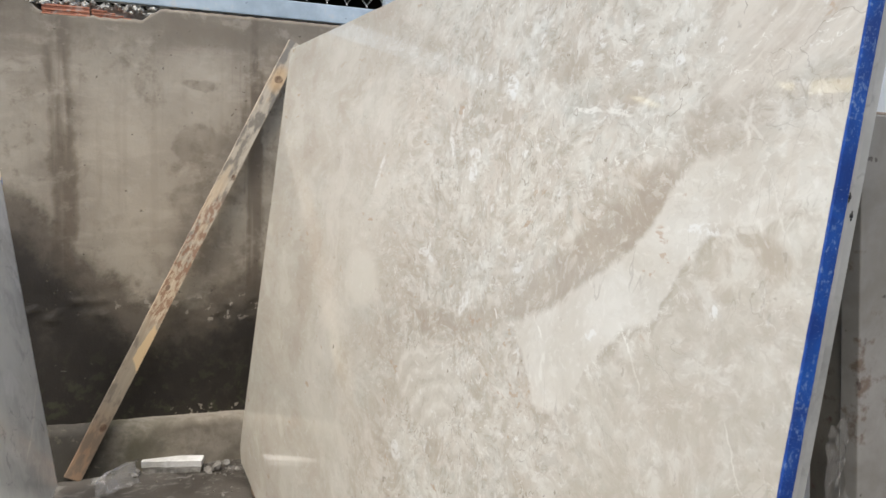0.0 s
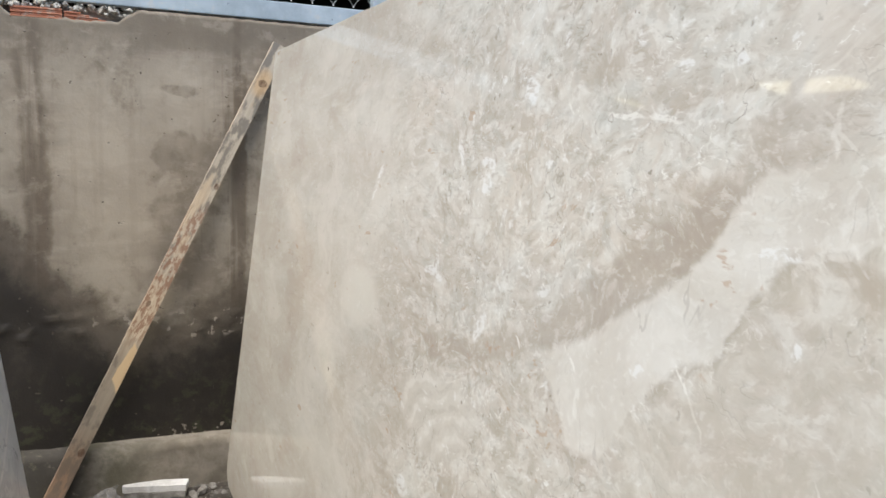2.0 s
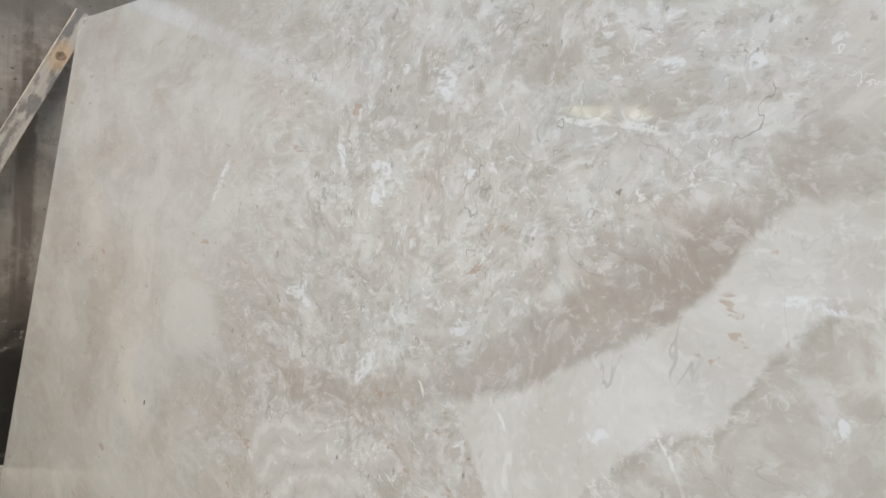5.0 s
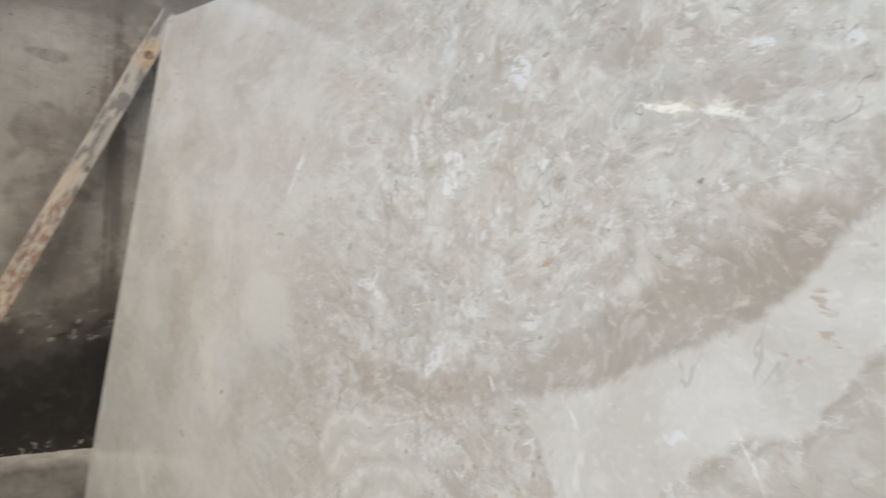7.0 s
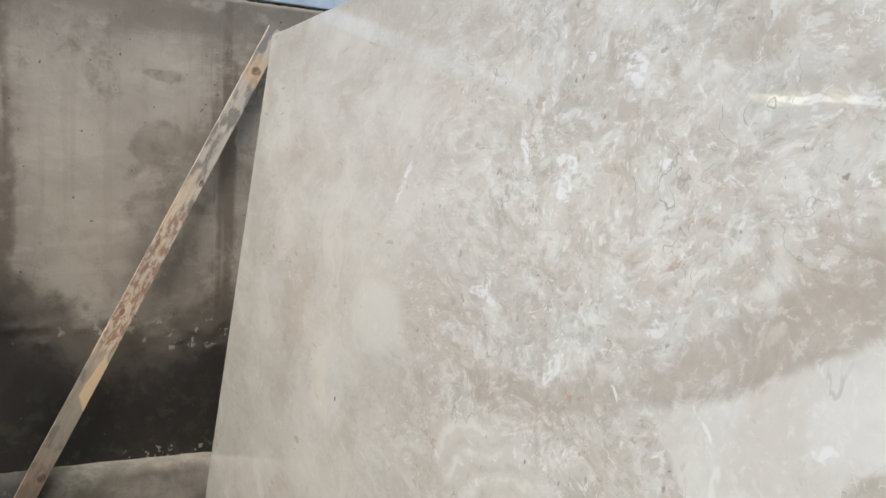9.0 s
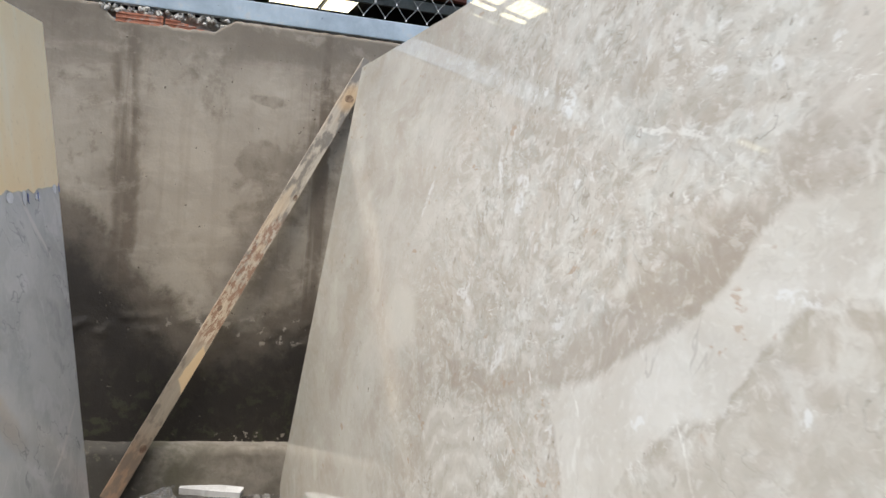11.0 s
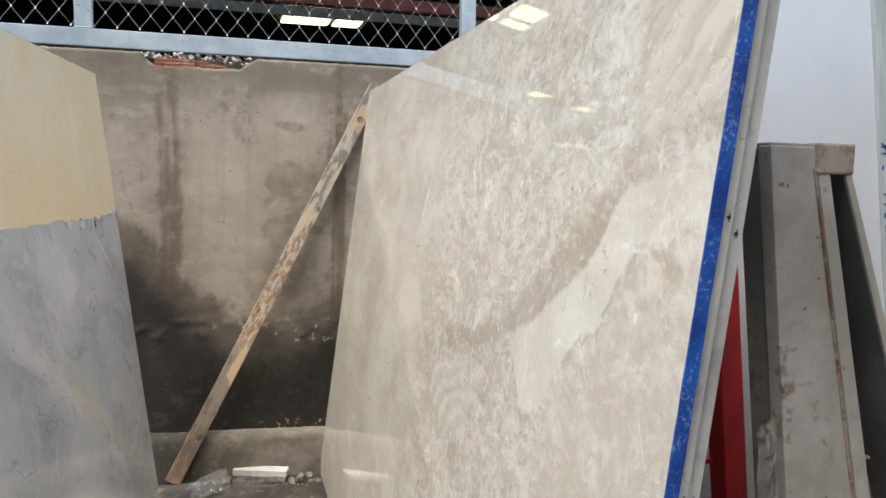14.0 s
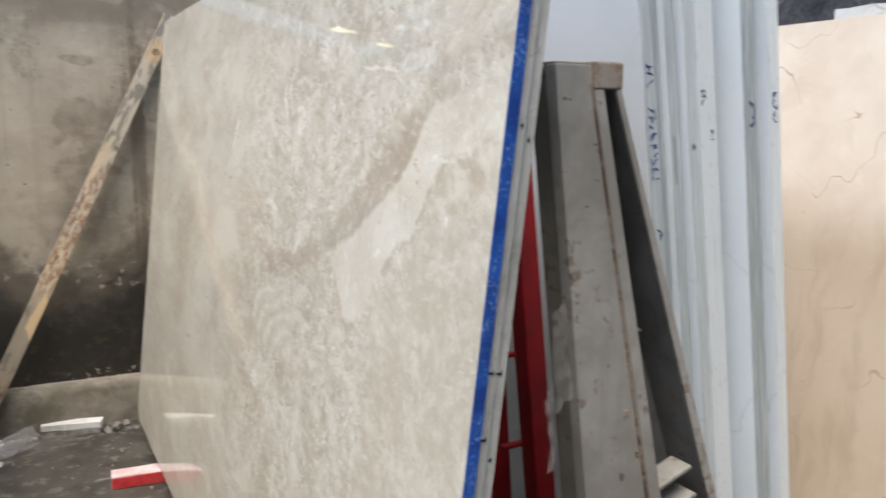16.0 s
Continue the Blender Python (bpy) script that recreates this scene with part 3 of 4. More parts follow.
SKYLIGHT = 2.0
MARBLE = cream_marble()
PLASTER, FLOOR, PINE, TAPE, FILM, PLASTIC, SHEET = plaster(), floor_mat(), wood_mat(), taped(), film_yellow(), plastic(), skylight()
def grey_marble():
    g = Graph("grey_marble")
    w = g.warp(g.obj, 1.8, 0.45, 5.0)
    n = g.noise(g.mapping(w, (1.0, 1.0, 1.0), rot=(0, 0, 0.7)), 2.2, 7.0, 0.6)
    slant = g.noise(g.mapping(g.mapping(w, rot=(0, 0, radians(28))), (0.45, 1.6, 1.0)), 2.4, 6.0, 0.6)
    f = g.noise(w, 30.0, 5.0, 0.65)
    col = g.mix(g.span(n, 0.36, 0.62), (0.46, 0.475, 0.465), (0.58, 0.595, 0.585))
    col = g.mix(g.mul(g.span(slant, 0.54, 0.64), 0.6), col, (0.68, 0.685, 0.69))
    col = g.mix(g.mul(g.span(slant, 0.45, 0.34), 0.6), col, (0.36, 0.37, 0.375))
    col = g.mix(g.mul(g.span(f, 0.45, 0.68), 0.25), col, (0.66, 0.66, 0.66))
    fan = g.mul(g.ridge(g.mapping(w, (1.0, 0.6, 1.0), rot=(0, 0, 0.5)), 3.0, 0.018, 4.0), g.span(g.noise(g.obj, 1.7), 0.48, 0.6))
    col = g.mix(g.mul(fan, 0.35), col, (0.70, 0.70, 0.70))
    # plank's brown reflection painted as a cloud, and pale veins low on the slab
    at = g.xyz(g.warp(g.obj, 5.0, 0.06, 3.0))
    tilt = g.math("ADD", at[1], g.math("MULTIPLY", at[0], 0.85))
    cloud = g.spot((at[0], tilt), 2.50, 0.69 + 0.85 * 2.50, 0.28, 0.10, 1.0)
    col = g.mix(g.mul(cloud, 0.5), col, (0.56, 0.47, 0.36))
    vein = g.most(g.spot((at[0], tilt), 3.02, 1.25 + 0.85 * 3.02, 0.22, 0.018, 0.8), g.spot((at[0], g.math("SUBTRACT", at[1], g.math("MULTIPLY", at[0], 0.45))), 3.15, 0.38 - 0.45 * 3.15, 0.26, 0.016, 0.8))
    col = g.mix(g.mul(vein, 0.6), col, (0.72, 0.70, 0.67))
    lines = g.mul(g.ridge(g.mapping(g.mapping(w, rot=(0, 0, radians(28))), (0.5, 1.5, 1.0)), 2.6, 0.007, 4.0), g.span(g.noise(g.obj, 3.1), 0.46, 0.58))
    col = g.mix(g.mul(lines, 0.5), col, (0.24, 0.25, 0.25))
    return g.done(col, g.span(f, 0.3, 0.7, 0.09, 0.14), 0.0, g.bump(g.noise(g.obj, 1.5), 0.02, 0.004))


GREY = grey_marble()
WHITE = stone("white_marble", (0.74, 0.80, 0.85), (0.80, 0.855, 0.90), (0.84, 0.885, 0.92), 1.2, (0.64, 0.70, 0.75), 0.22, 0.006)
def white_edge():
    """Sawn edge: each slab a little greyer or greener, with smears along it."""
    g = Graph("sawn_white_edge")
    info = g.t.nodes.new("ShaderNodeObjectInfo")
    n = g.noise(g.mapping(g.obj, (1.0, 1.5, 30.0)), 3.0, 5.0, 0.6)
    f = g.noise(g.obj, 60.0, 4.0, 0.65)
    tone = g.mix(g.span(info.outputs["Random"], 0.15, 0.75), (0.27, 0.315, 0.325), (0.62, 0.665, 0.68))
    col = g.mix(g.mul(g.span(n, 0.45, 0.7), 0.5), tone, (0.66, 0.70, 0.71))
    col = g.mix(g.mul(g.span(n, 0.42, 0.25), 0.5), col, (0.45, 0.45, 0.42))
    col = g.mix(g.mul(g.span(f, 0.60, 0.70), 0.5), col, (0.36, 0.34, 0.30))
    blotch = g.noise(g.mapping(g.obj, (1.0, 2.0, 14.0), (2, 5, 1)), 4.0, 5.0, 0.65)
    col = g.mix(g.mul(g.span(blotch, 0.56, 0.68), 0.55), col, (0.40, 0.385, 0.34))
    return g.done(col, 0.5, 0.0, g.bump(f, 0.15, 0.002))


WHITE_EDGE = white_edge()
EDGE = stone("sawn_grey_edge", (0.30, 0.30, 0.275), (0.42, 0.42, 0.39), (0.52, 0.52, 0.49), 6.0, (0.20, 0.19, 0.17), 0.5, 0.01)


def beige_marble():
    """Warm beige marble: cream above, brown clouds drawn downwards below with shade painted in, a few forked brown
    hairlines.
    """
    g = Graph("beige_marble")
    p = g.obj
    w = g.warp(p, 2.4, 0.22, 4.0)
    n1, n2 = g.noise(w, 3.0, 5.0, 0.55), g.noise(g.warp(w, 10.0, 0.05), 14.0, 5.0, 0.6)
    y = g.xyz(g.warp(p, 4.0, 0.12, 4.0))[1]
    drawn = g.noise(g.mapping(w, (2.6, 0.5, 1.0)), 5.0, 6.0, 0.62)
    col = g.mix(g.span(n1, 0.36, 0.64), (0.66, 0.565, 0.455), (0.75, 0.665, 0.560))
    col = g.mix(g.mul(g.span(n2, 0.54, 0.68), 0.35), col, (0.80, 0.735, 0.645))
    # besides the clouds, this brown paints in shade low on the slab
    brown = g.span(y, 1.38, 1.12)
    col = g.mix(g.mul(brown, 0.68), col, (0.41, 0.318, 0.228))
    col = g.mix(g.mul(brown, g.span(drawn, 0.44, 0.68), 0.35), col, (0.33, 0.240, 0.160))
    col = g.mix(g.mul(g.spot((g.xyz(p)[0], y), 2.62, 1.60, 0.07, 0.06, 0.6), 0.5), col, (0.80, 0.745, 0.665))
    jag = g.warp(g.warp(p, 5.0, 0.10, 4.0), 24.0, 0.02, 3.0)
    hair = g.mul(g.ridge(g.mapping(jag, loc=(2.2, 0.7, 0)), 3.4, 0.0045, 2.0), g.span(g.noise(g.mapping(p, loc=(4, 1, 0)), 3.0, 2.0), 0.44, 0.54))
    col = g.mix(g.mul(hair, 0.7), col, (0.36, 0.255, 0.18))
    return g.done(col, g.span(n2, 0.3, 0.7, 0.10, 0.16), 0.0, g.bump(n2, 0.02, 0.002))


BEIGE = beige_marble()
BLACK = stone("black_granite", (0.02, 0.021, 0.024), (0.04, 0.042, 0.046), (0.11, 0.115, 0.12), 6.0, (0.34, 0.35, 0.36), 0.15, 0.02)
STEEL = worn_paint("grey_painted_steel", (0.325, 0.312, 0.287), (0.215, 0.202, 0.178), (0.14, 0.092, 0.062), 0.55, 0.60)
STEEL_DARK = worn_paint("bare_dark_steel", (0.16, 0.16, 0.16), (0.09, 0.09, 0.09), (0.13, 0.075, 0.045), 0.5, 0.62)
# darker steel that paints in the shade on the rack's slab-facing side
STEEL_SHADED = worn_paint("shaded_steel", (0.20, 0.185, 0.155), (0.12, 0.11, 0.09), (0.10, 0.06, 0.04), 0.7, 0.6)
RUST = worn_paint("rusty_weld", (0.15, 0.085, 0.055), (0.09, 0.05, 0.035), (0.30, 0.25, 0.20), 0.85, 0.50)
CAP = worn_paint("rusting_cap", (0.28, 0.248, 0.21), (0.17, 0.14, 0.11), (0.15, 0.085, 0.05), 0.7, 0.57)
RED = worn_paint("red_paint", (0.27, 0.005, 0.009), (0.16, 0.004, 0.007), (0.12, 0.02, 0.015), 0.42, 0.66)
GALV = worn_paint("galvanised_tube", (0.40, 0.47, 0.51), (0.29, 0.345, 0.38), (0.46, 0.47, 0.45), 0.42, 0.60)
WIRE = simple("fence_wire", (0.30, 0.30, 0.28), (0.42, 0.42, 0.40), 30.0, 0.5, 0.4)
BRICK = worn_paint("fired_clay", (0.48, 0.20, 0.115), (0.36, 0.14, 0.08), (0.42, 0.34, 0.28), 0.85, 0.56)
MORTAR = simple("old_mortar", (0.34, 0.315, 0.27), (0.52, 0.495, 0.44), 25.0, 0.95, 0.0, 0.6)
OFFCUT = simple("marble_offcut", (0.50, 0.485, 0.45), (0.68, 0.67, 0.64), 12.0, 0.6)
RUBBLE = simple("rubble", (0.13, 0.12, 0.10), (0.27, 0.255, 0.23), 22.0, 0.95, 0.0, 0.5)
RED_CHALK = simple("red_ink", (0.46, 0.02, 0.025), (0.56, 0.05, 0.05), 18.0, 0.6)
PINK = simple("pink_smudged_stone", (0.58, 0.36, 0.36), (0.75, 0.66, 0.66), 14.0, 0.5)
INK = simple("blue_ink", (0.02, 0.03, 0.13), (0.035, 0.05, 0.20), 40.0, 0.7)
INK_BLACK = simple("black_ink", (0.02, 0.02, 0.022), (0.04, 0.04, 0.04), 40.0, 0.7)
INK_GREEN = simple("green_ink", (0.02, 0.11, 0.06), (0.03, 0.15, 0.08), 40.0, 0.7)
# near-black colours put the shed's interior gloom into roof and walls
ROOF = simple("shed_roof_unlit", (0.018, 0.018, 0.02), (0.035, 0.034, 0.034), 3.0, 0.8)
SHED = simple("shed_wall_unlit", (0.012, 0.012, 0.013), (0.022, 0.022, 0.022), 2.0, 0.9)
UNSEEN_WALL = simple("unseen_wall", (0.20, 0.185, 0.16), (0.29, 0.27, 0.24), 1.5, 0.9)
PURLIN_RED = simple("red_oxide", (0.17, 0.045, 0.03), (0.24, 0.07, 0.05), 6.0, 0.7)
TIMBER = simple("rough_timber", (0.16, 0.11, 0.07), (0.28, 0.20, 0.13), 12.0, 0.85)

# ---- structure ----
WALL_Y = 4.06


def jitter(k, amount):
    return (random.random() - 0.5) * 2 * amount * k


def structure(ob, label, category):
    return tagged(ob, label, category, kind="structure")


def relief(x0, x1, z0, z1, step, depth, top=None):
    """An uneven upright sheet in front of the wall, its back closed."""
    bm = bmesh.new()
    nx, nz = int((x1 - x0) / step), int((z1 - z0) / step)
    rows = []
    for j in range(nz + 1):
        row = []
        for i in range(nx + 1):
            x, z = x0 + (x1 - x0) * i / nx, z0 + (z1 - z0) * j / nz
            if top:
                z = z0 + (top(x) - z0) * j / nz
            d = noise.noise((x * 2.2, 0, z * 2.2)) * 0.6 + noise.noise((x * 9, 4, z * 9)) * 0.25 + noise.noise((x * 30, 8, z * 30)) * 0.14
            chip = max(0.0, noise.noise((x * 14, 2, z * 22)) - 0.15) * max(0.0, 1 - abs(z - 0.78) / 0.10) * 3.0
            row.append(bm.verts.new((x, WALL_Y - depth * (d + 0.3) - 0.013 * chip, z)))
        rows.append(row)
    for j in range(nz):
        for i in range(nx):
            bm.faces.new((rows[j][i], rows[j][i + 1], rows[j + 1][i + 1], rows[j + 1][i]))
    for f in bm.faces:
        f.smooth = True
    rim = bmesh.ops.extrude_edge_only(bm, edges=[e for e in bm.edges if e.is_boundary])
    for vert in (e for e in rim["geom"] if isinstance(e, bmesh.types.BMVert)):
        vert.co.y = WALL_Y + 0.02
    return bm


def wall_top(x):
    """The render's ragged upper line, broken away over the bricks."""
    z = 2.233 + 0.004 * noise.noise((x * 25, 1, 0)) + 0.003 * noise.noise((x * 70, 5, 0))
    a, b = -0.25 + 0.02 * noise.noise((3, 0, 0)), 0.33
    if a < x < b:
        edge = min((x - a) / 0.06, (b - x) / 0.10, 1.0)
        edge = max(0.0, edge + 0.35 * noise.noise((x * 34, 9, 3)) * (edge < 1.0))
        z -= edge * (0.064 + 0.014 * noise.noise((x * 22, 9, 0)) + 0.006 * noise.noise((x * 75, 2, 0)))
    return z


structure(part("floor", box(-9, 9, -8, WALL_Y + 0.2, -0.2, 0), FLOOR), "dusty stained concrete floor of the stone yard", "floor")
wall = structure(part("wall_back", box(-9, 9, WALL_Y + 0.012, WALL_Y + 0.15, 0, 2.14), PLASTER), "stained grey cement wall, damp mossy foot with painted-in shade", "wall")
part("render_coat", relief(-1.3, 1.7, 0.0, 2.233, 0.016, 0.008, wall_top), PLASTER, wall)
part("coping", box(-9, -0.30, WALL_Y + 0.016, WALL_Y + 0.148, 2.142, 2.228), PLASTER, wall)
part("coping", box(0.36, 9, WALL_Y + 0.016, WALL_Y + 0.148, 2.142, 2.228), PLASTER, wall)
part("coping", box(-0.298, 0.358, WALL_Y + 0.045, WALL_Y + 0.148, 2.142, 2.226), MORTAR, wall)


def brick_mesh(length, height, broken):
    """A ribbed hollow brick seen from its long side; a broken one tapers off."""
    bm = bmesh.new()
    ribs = 5
    for k in range(ribs):
        z0, z1 = k * height / ribs, (k + 1) * height / ribs - 0.0022
        inset = 0.0 if k % 2 == 0 else 0.004
        x1 = length if not broken else length * (1.0 - 0.17 * k)
        box(0.0 + inset * 0.3, x1, inset, 0.055, z0, z1, bm)
    box(0.004, length * (0.3 if broken else 1.0) - 0.004, 0.006, 0.05, 0.001, height - 0.003, bm)
    return bm


b1 = part("brick", brick_mesh(0.198, 0.046, False), BRICK, wall, "exposed red clay brick with ribbed face")
b1.location, b1.rotation_euler = (-0.181, WALL_Y - 0.004, 2.163), (0, radians(-0.6), 0)
b2 = part("brick", brick_mesh(0.205, 0.038, True), BRICK, wall, "broken red clay brick")
b2.location, b2.rotation_euler = (0.024, WALL_Y - 0.001, 2.166), (0, radians(1.2), 0)


def pebble(bm, at, r, squash=0.7):
    m = Matrix.LocRotScale(at, Euler((random.random() * 6, random.random() * 6, random.random() * 6)), (r, r * (0.6 + 0.5 * random.random()), r * squash))
    new_verts = bmesh.ops.create_icosphere(bm, subdivisions=1, radius=1.0, matrix=m)["verts"]
    for vert in new_verts:
        vert.co += Vector((jitter(1, r * 0.3), jitter(1, r * 0.3), jitter(1, r * 0.2)))


bm = bmesh.new()
for k in range(190):
    x = random.uniform(-0.25, 0.34)
    low = 2.212 if x < 0.03 else 2.205 - 0.10 * max(0, x - 0.15)
    pebble(bm, (x, WALL_Y + random.uniform(-0.002, 0.05), random.uniform(low, 2.236)), random.uniform(0.005, 0.016))
tagged(part("mortar_rubble", bm, MORTAR, wall, "crumbled grey mortar over the bricks"), kind="stuff")


def kerb_mesh():
    bm = bmesh.new()
    xs = [-1.6 + 0.03 * i for i in range(120)]
    prof = ((0.105, -0.01), (0.100, 0.06), (0.094, 0.14), (0.088, 0.20), (0.078, 0.224), (0.060, 0.236), (0.0, 0.242))
    rows = []
    for x in xs:
        lift = -0.035 * (x - 0.1) * 0.7
        rows.append([bm.verts.new((x, WALL_Y - y - 0.012 * noise.noise((x * 3, k, 1)) - 0.005 * noise.noise((x * 17, k * 2, 3)),
                                   z + (lift if z > 0.1 else 0) + (0.007 * noise.noise((x * 6, k, 7)) + 0.004 * noise.noise((x * 24, k, 2))) * (k > 0))) for k, (y, z) in enumerate(prof)])
    for a, b in zip(rows, rows[1:]):
        for k in range(len(prof) - 1):
            bm.faces.new((a[k], b[k], b[k + 1], a[k + 1])).smooth = True
    return bm


def kerb_mat():
    g = Graph("rough_kerb")
    p = g.obj
    q = g.xyz(p)
    n1, n2 = g.noise(g.warp(p, 4.0, 0.1), 5.0, 7.0, 0.62), g.noise(p, 28.0, 6.0, 0.65)
    col = g.mix(g.span(n1, 0.35, 0.62), (0.145, 0.125, 0.095), (0.255, 0.225, 0.18))
    col = g.mix(g.mul(g.span(n2, 0.48, 0.34), 0.4), col, (0.12, 0.10, 0.08))
    green = g.mul(g.span(q[0], 0.45, 0.05), g.span(n1, 0.66, 0.42))
    col = g.mix(g.mul(green, 0.75), col, (0.075, 0.072, 0.04))
    # darker towards the left end
    left_dark = g.mul(g.span(q[0], 0.18, -0.02), g.span(n2, 0.25, 0.45))
    col = g.mix(g.mul(left_dark, 0.9), col, (0.03, 0.026, 0.02))
    return g.done(col, 0.9, 0.0, g.bump(n2, 0.5, 0.006))


structure(part("kerb", kerb_mesh(), kerb_mat()), "rough cast concrete kerb along the foot of the wall", "kerb")

# unseen plain walls added to block low light, and the dark shed behind the fence
structure(part("wall_yard", box(-6, 5.5, -4.2, -4, 0, 6.5), UNSEEN_WALL), "unseen plain grey wall added to block low light", "wall")
structure(part("wall_yard", box(-6.2, -6, -4.2, 4.2, 0, 4.0), UNSEEN_WALL), "unseen plain grey wall added to block low light", "wall")
structure(part("wall_yard", box(5.5, 5.7, -4.2, 4.2, 0, 3.0), UNSEEN_WALL), "unseen plain grey wall added to block low light", "wall")
structure(part("ground", box(-16, 16, WALL_Y + 0.2, 34, -0.2, -0.004), FLOOR), "dark concrete ground inside the shed", "ground")
structure(part("wall_shed", box(-16, 16, 34, 34.2, 0, 9), SHED), "sheet wall of the shed, near-black for the unlit interior", "wall")
structure(part("wall_shed", box(-16.2, -16, 4.6, 34, 0, 9), SHED), "sheet wall of the shed, near-black for the unlit interior", "wall")
structure(part("wall_shed", box(16, 16.2, 4.6, 34, 0, 9), SHED), "sheet wall of the shed, near-black for the unlit interior", "wall")
roof = structure(part("ceiling_shed", box(-16, 16, 4.7, 34, 5.62, 5.7), ROOF), "sheet roof of the shed, near-black for the unlit interior", "ceiling")
for x0, x1, y0, y1 in ((1.62, 2.72, 19.2, 19.45), (2.94, 3.5, 19.2, 19.45), (1.66, 2.86, 19.8, 21.2), (3.0, 3.68, 19.8, 21.2),
                       (-2.22, -1.75, 13.05, 13.9), (-2.86, -2.38, 13.05, 13.9), (-2.28, -1.80, 14.2, 15.05), (-2.92, -2.44, 14.2, 15.05),
                       (-5.47, -5.18, 19.4, 20.4), (-5.68, -5.52, 19.0, 19.9), (-6.90, -6.55, 19.8, 20.4), (-10.05, -9.35, 16.1, 17.1), (-9.9, -9.25, 9.75, 10.75), (-9.9, -9.25, 10.85, 11.7)):
    sh = structure(part("skylight", box(x0, x1, y0, y1, 5.575, 5.6), SHEET), "warm daylit translucent roof sheet", "skylight")
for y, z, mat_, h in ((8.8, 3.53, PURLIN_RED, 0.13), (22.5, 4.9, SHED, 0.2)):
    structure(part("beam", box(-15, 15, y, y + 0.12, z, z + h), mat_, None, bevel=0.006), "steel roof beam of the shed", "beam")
truss = thing("roof_truss", pose(0, 10.5, 0), "dull grey steel lattice roof truss", "truss", kind="structure")
GREY_STEEL = simple("dull_steel", (0.13, 0.135, 0.14), (0.20, 0.205, 0.21), 5.0, 0.7)
part("chord", box(-12, 12, 0, 0.08, 3.72, 3.84), GREY_STEEL, truss)
part("chord", box(-12, 12, 0, 0.08, 4.35, 4.45), GREY_STEEL, truss)
for k in range(24):
    x = -12 + k
    up = k % 2
    bm = hull8([(x + up, 0.02, 3.84), (x + up + 0.06, 0.02, 3.84), (x + up + 0.06, 0.06, 3.84), (x + up, 0.06, 3.84)],
               [(x + 1 - up, 0.02, 4.35), (x + 1.06 - up, 0.02, 4.35), (x + 1.06 - up, 0.06, 4.35), (x + 1 - up, 0.06, 4.35)])
    part("web_bar", bm, GREY_STEEL, truss)

# ---- fence on the wall ----
fence = thing("fence", pose(0, WALL_Y, 0), "galvanised steel tube fence with chain-link mesh on the wall", "fence")
part("rail", box(-4, 4, 0.0, 0.06, 2.245, 2.334), GALV, fence, bevel=0.005)
for x in (-2.55, -0.555, 1.45, 3.45):
    upright = part("post", box(x, x + 0.083, 0.004, 0.056, 2.335, 3.6), GALV, fence, bevel=0.004)
    part("weld_bead", box(x - 0.004, x + 0.087, -0.001, 0.058, 2.333, 2.341), WIRE, upright, bevel=0.003)
part("rail", box(-4, 4, 0.0, 0.06, 3.6, 3.68), GALV, fence, bevel=0.005)


def wire_strand(x0, flip, z0, z1, pitch_x, pitch_z, r=0.0013):
    """One zigzag wire of the mesh as a thin square tube, hooked at each bend."""
    bm = bmesh.new()
    n = int((z1 - z0) / (pitch_z / 2))
    pts = []
    for k in range(n + 1):
        x = x0 + (pitch_x / 2 if (k + flip) % 2 else 0.0)
        z = z0 + k * pitch_z / 2
        for dz in (-0.005, 0.005):
            xi = x + (0.004 if (k + flip) % 2 == 0 else -0.004) * 0.4
            pts.append(Vector((xi, 0.03 + (0.003 if dz > 0 else -0.003), z + dz)))
    rings = []
    for a in pts:
        rings.append([bm.verts.new(a + Vector(o) * r) for o in ((1, -1, 0), (1, 1, 0), (-1, 1, 0), (-1, -1, 0))])
    for a, b in zip(rings, rings[1:]):
        for i in range(4):
            bm.faces.new((a[i], a[(i + 1) % 4], b[(i + 1) % 4], b[i]))
    return bm


PX, PZ = 0.107, 0.142
first = {}
for k in range(78):
    x = -1.75 + k * PX / 2
    flip = k % 2
    if flip not in first:
        first[flip] = part("mesh_wire", wire_strand(0.0, flip, 2.35, 3.58, PX, PZ), WIRE, fence)
        first[flip].location.x = x
    else:
        w = new("mesh_wire", first[flip].data)
        w.parent, w.location.x = fence, x

# ---- stone slabs ----
RIGHT, UP = (-0.0192, -0.9998, 0), (0.1214, -0.0023, 0.9926)


def slab_outline(w, h, wob=0.004, seed=0, corner=0.0):
    """A sawn slab's outline with slightly uneven edges and one knocked-off corner."""
    pts = []
    n = 26
    for i in range(n):
        pts.append((corner * 0.8 + (w - corner * 0.8) * i / n, wob * noise.noise((i * 0.9, seed, 0)) if i else 0.0))
    pts.append((w, 0.0))
    pts.append((w, h))
    for i in range(1, n):
        pts.append((w - w * i / n, h + wob * noise.noise((i * 0.9, seed, 5))))
    pts.append((0.0, h))
    for i in range(1, 12):
        z = h - (h - corner) * i / 12
        pts.append((wob * noise.noise((i * 1.1, seed, 9)), z))
    pts.append((0.0, corner if corner else h / 14))
    if corner:
        pts.append((0.012, corner * 0.42))
    return pts


def slab(name, m, w, h, t, face, label, group="", corner=0.0, seed=0, edge=None, wob=0.004):
    ob = thing(name, m, label, "stone slab", group, "thing")
    part("stone", prism(slab_outline(w, h, wob, seed, corner), -t, 0), face, ob)
    if edge:
        part("sawn_edge", box(w, w + 0.002, 0.002, h - 0.002, -t + 0.001, -0.001), edge, ob)
    return ob


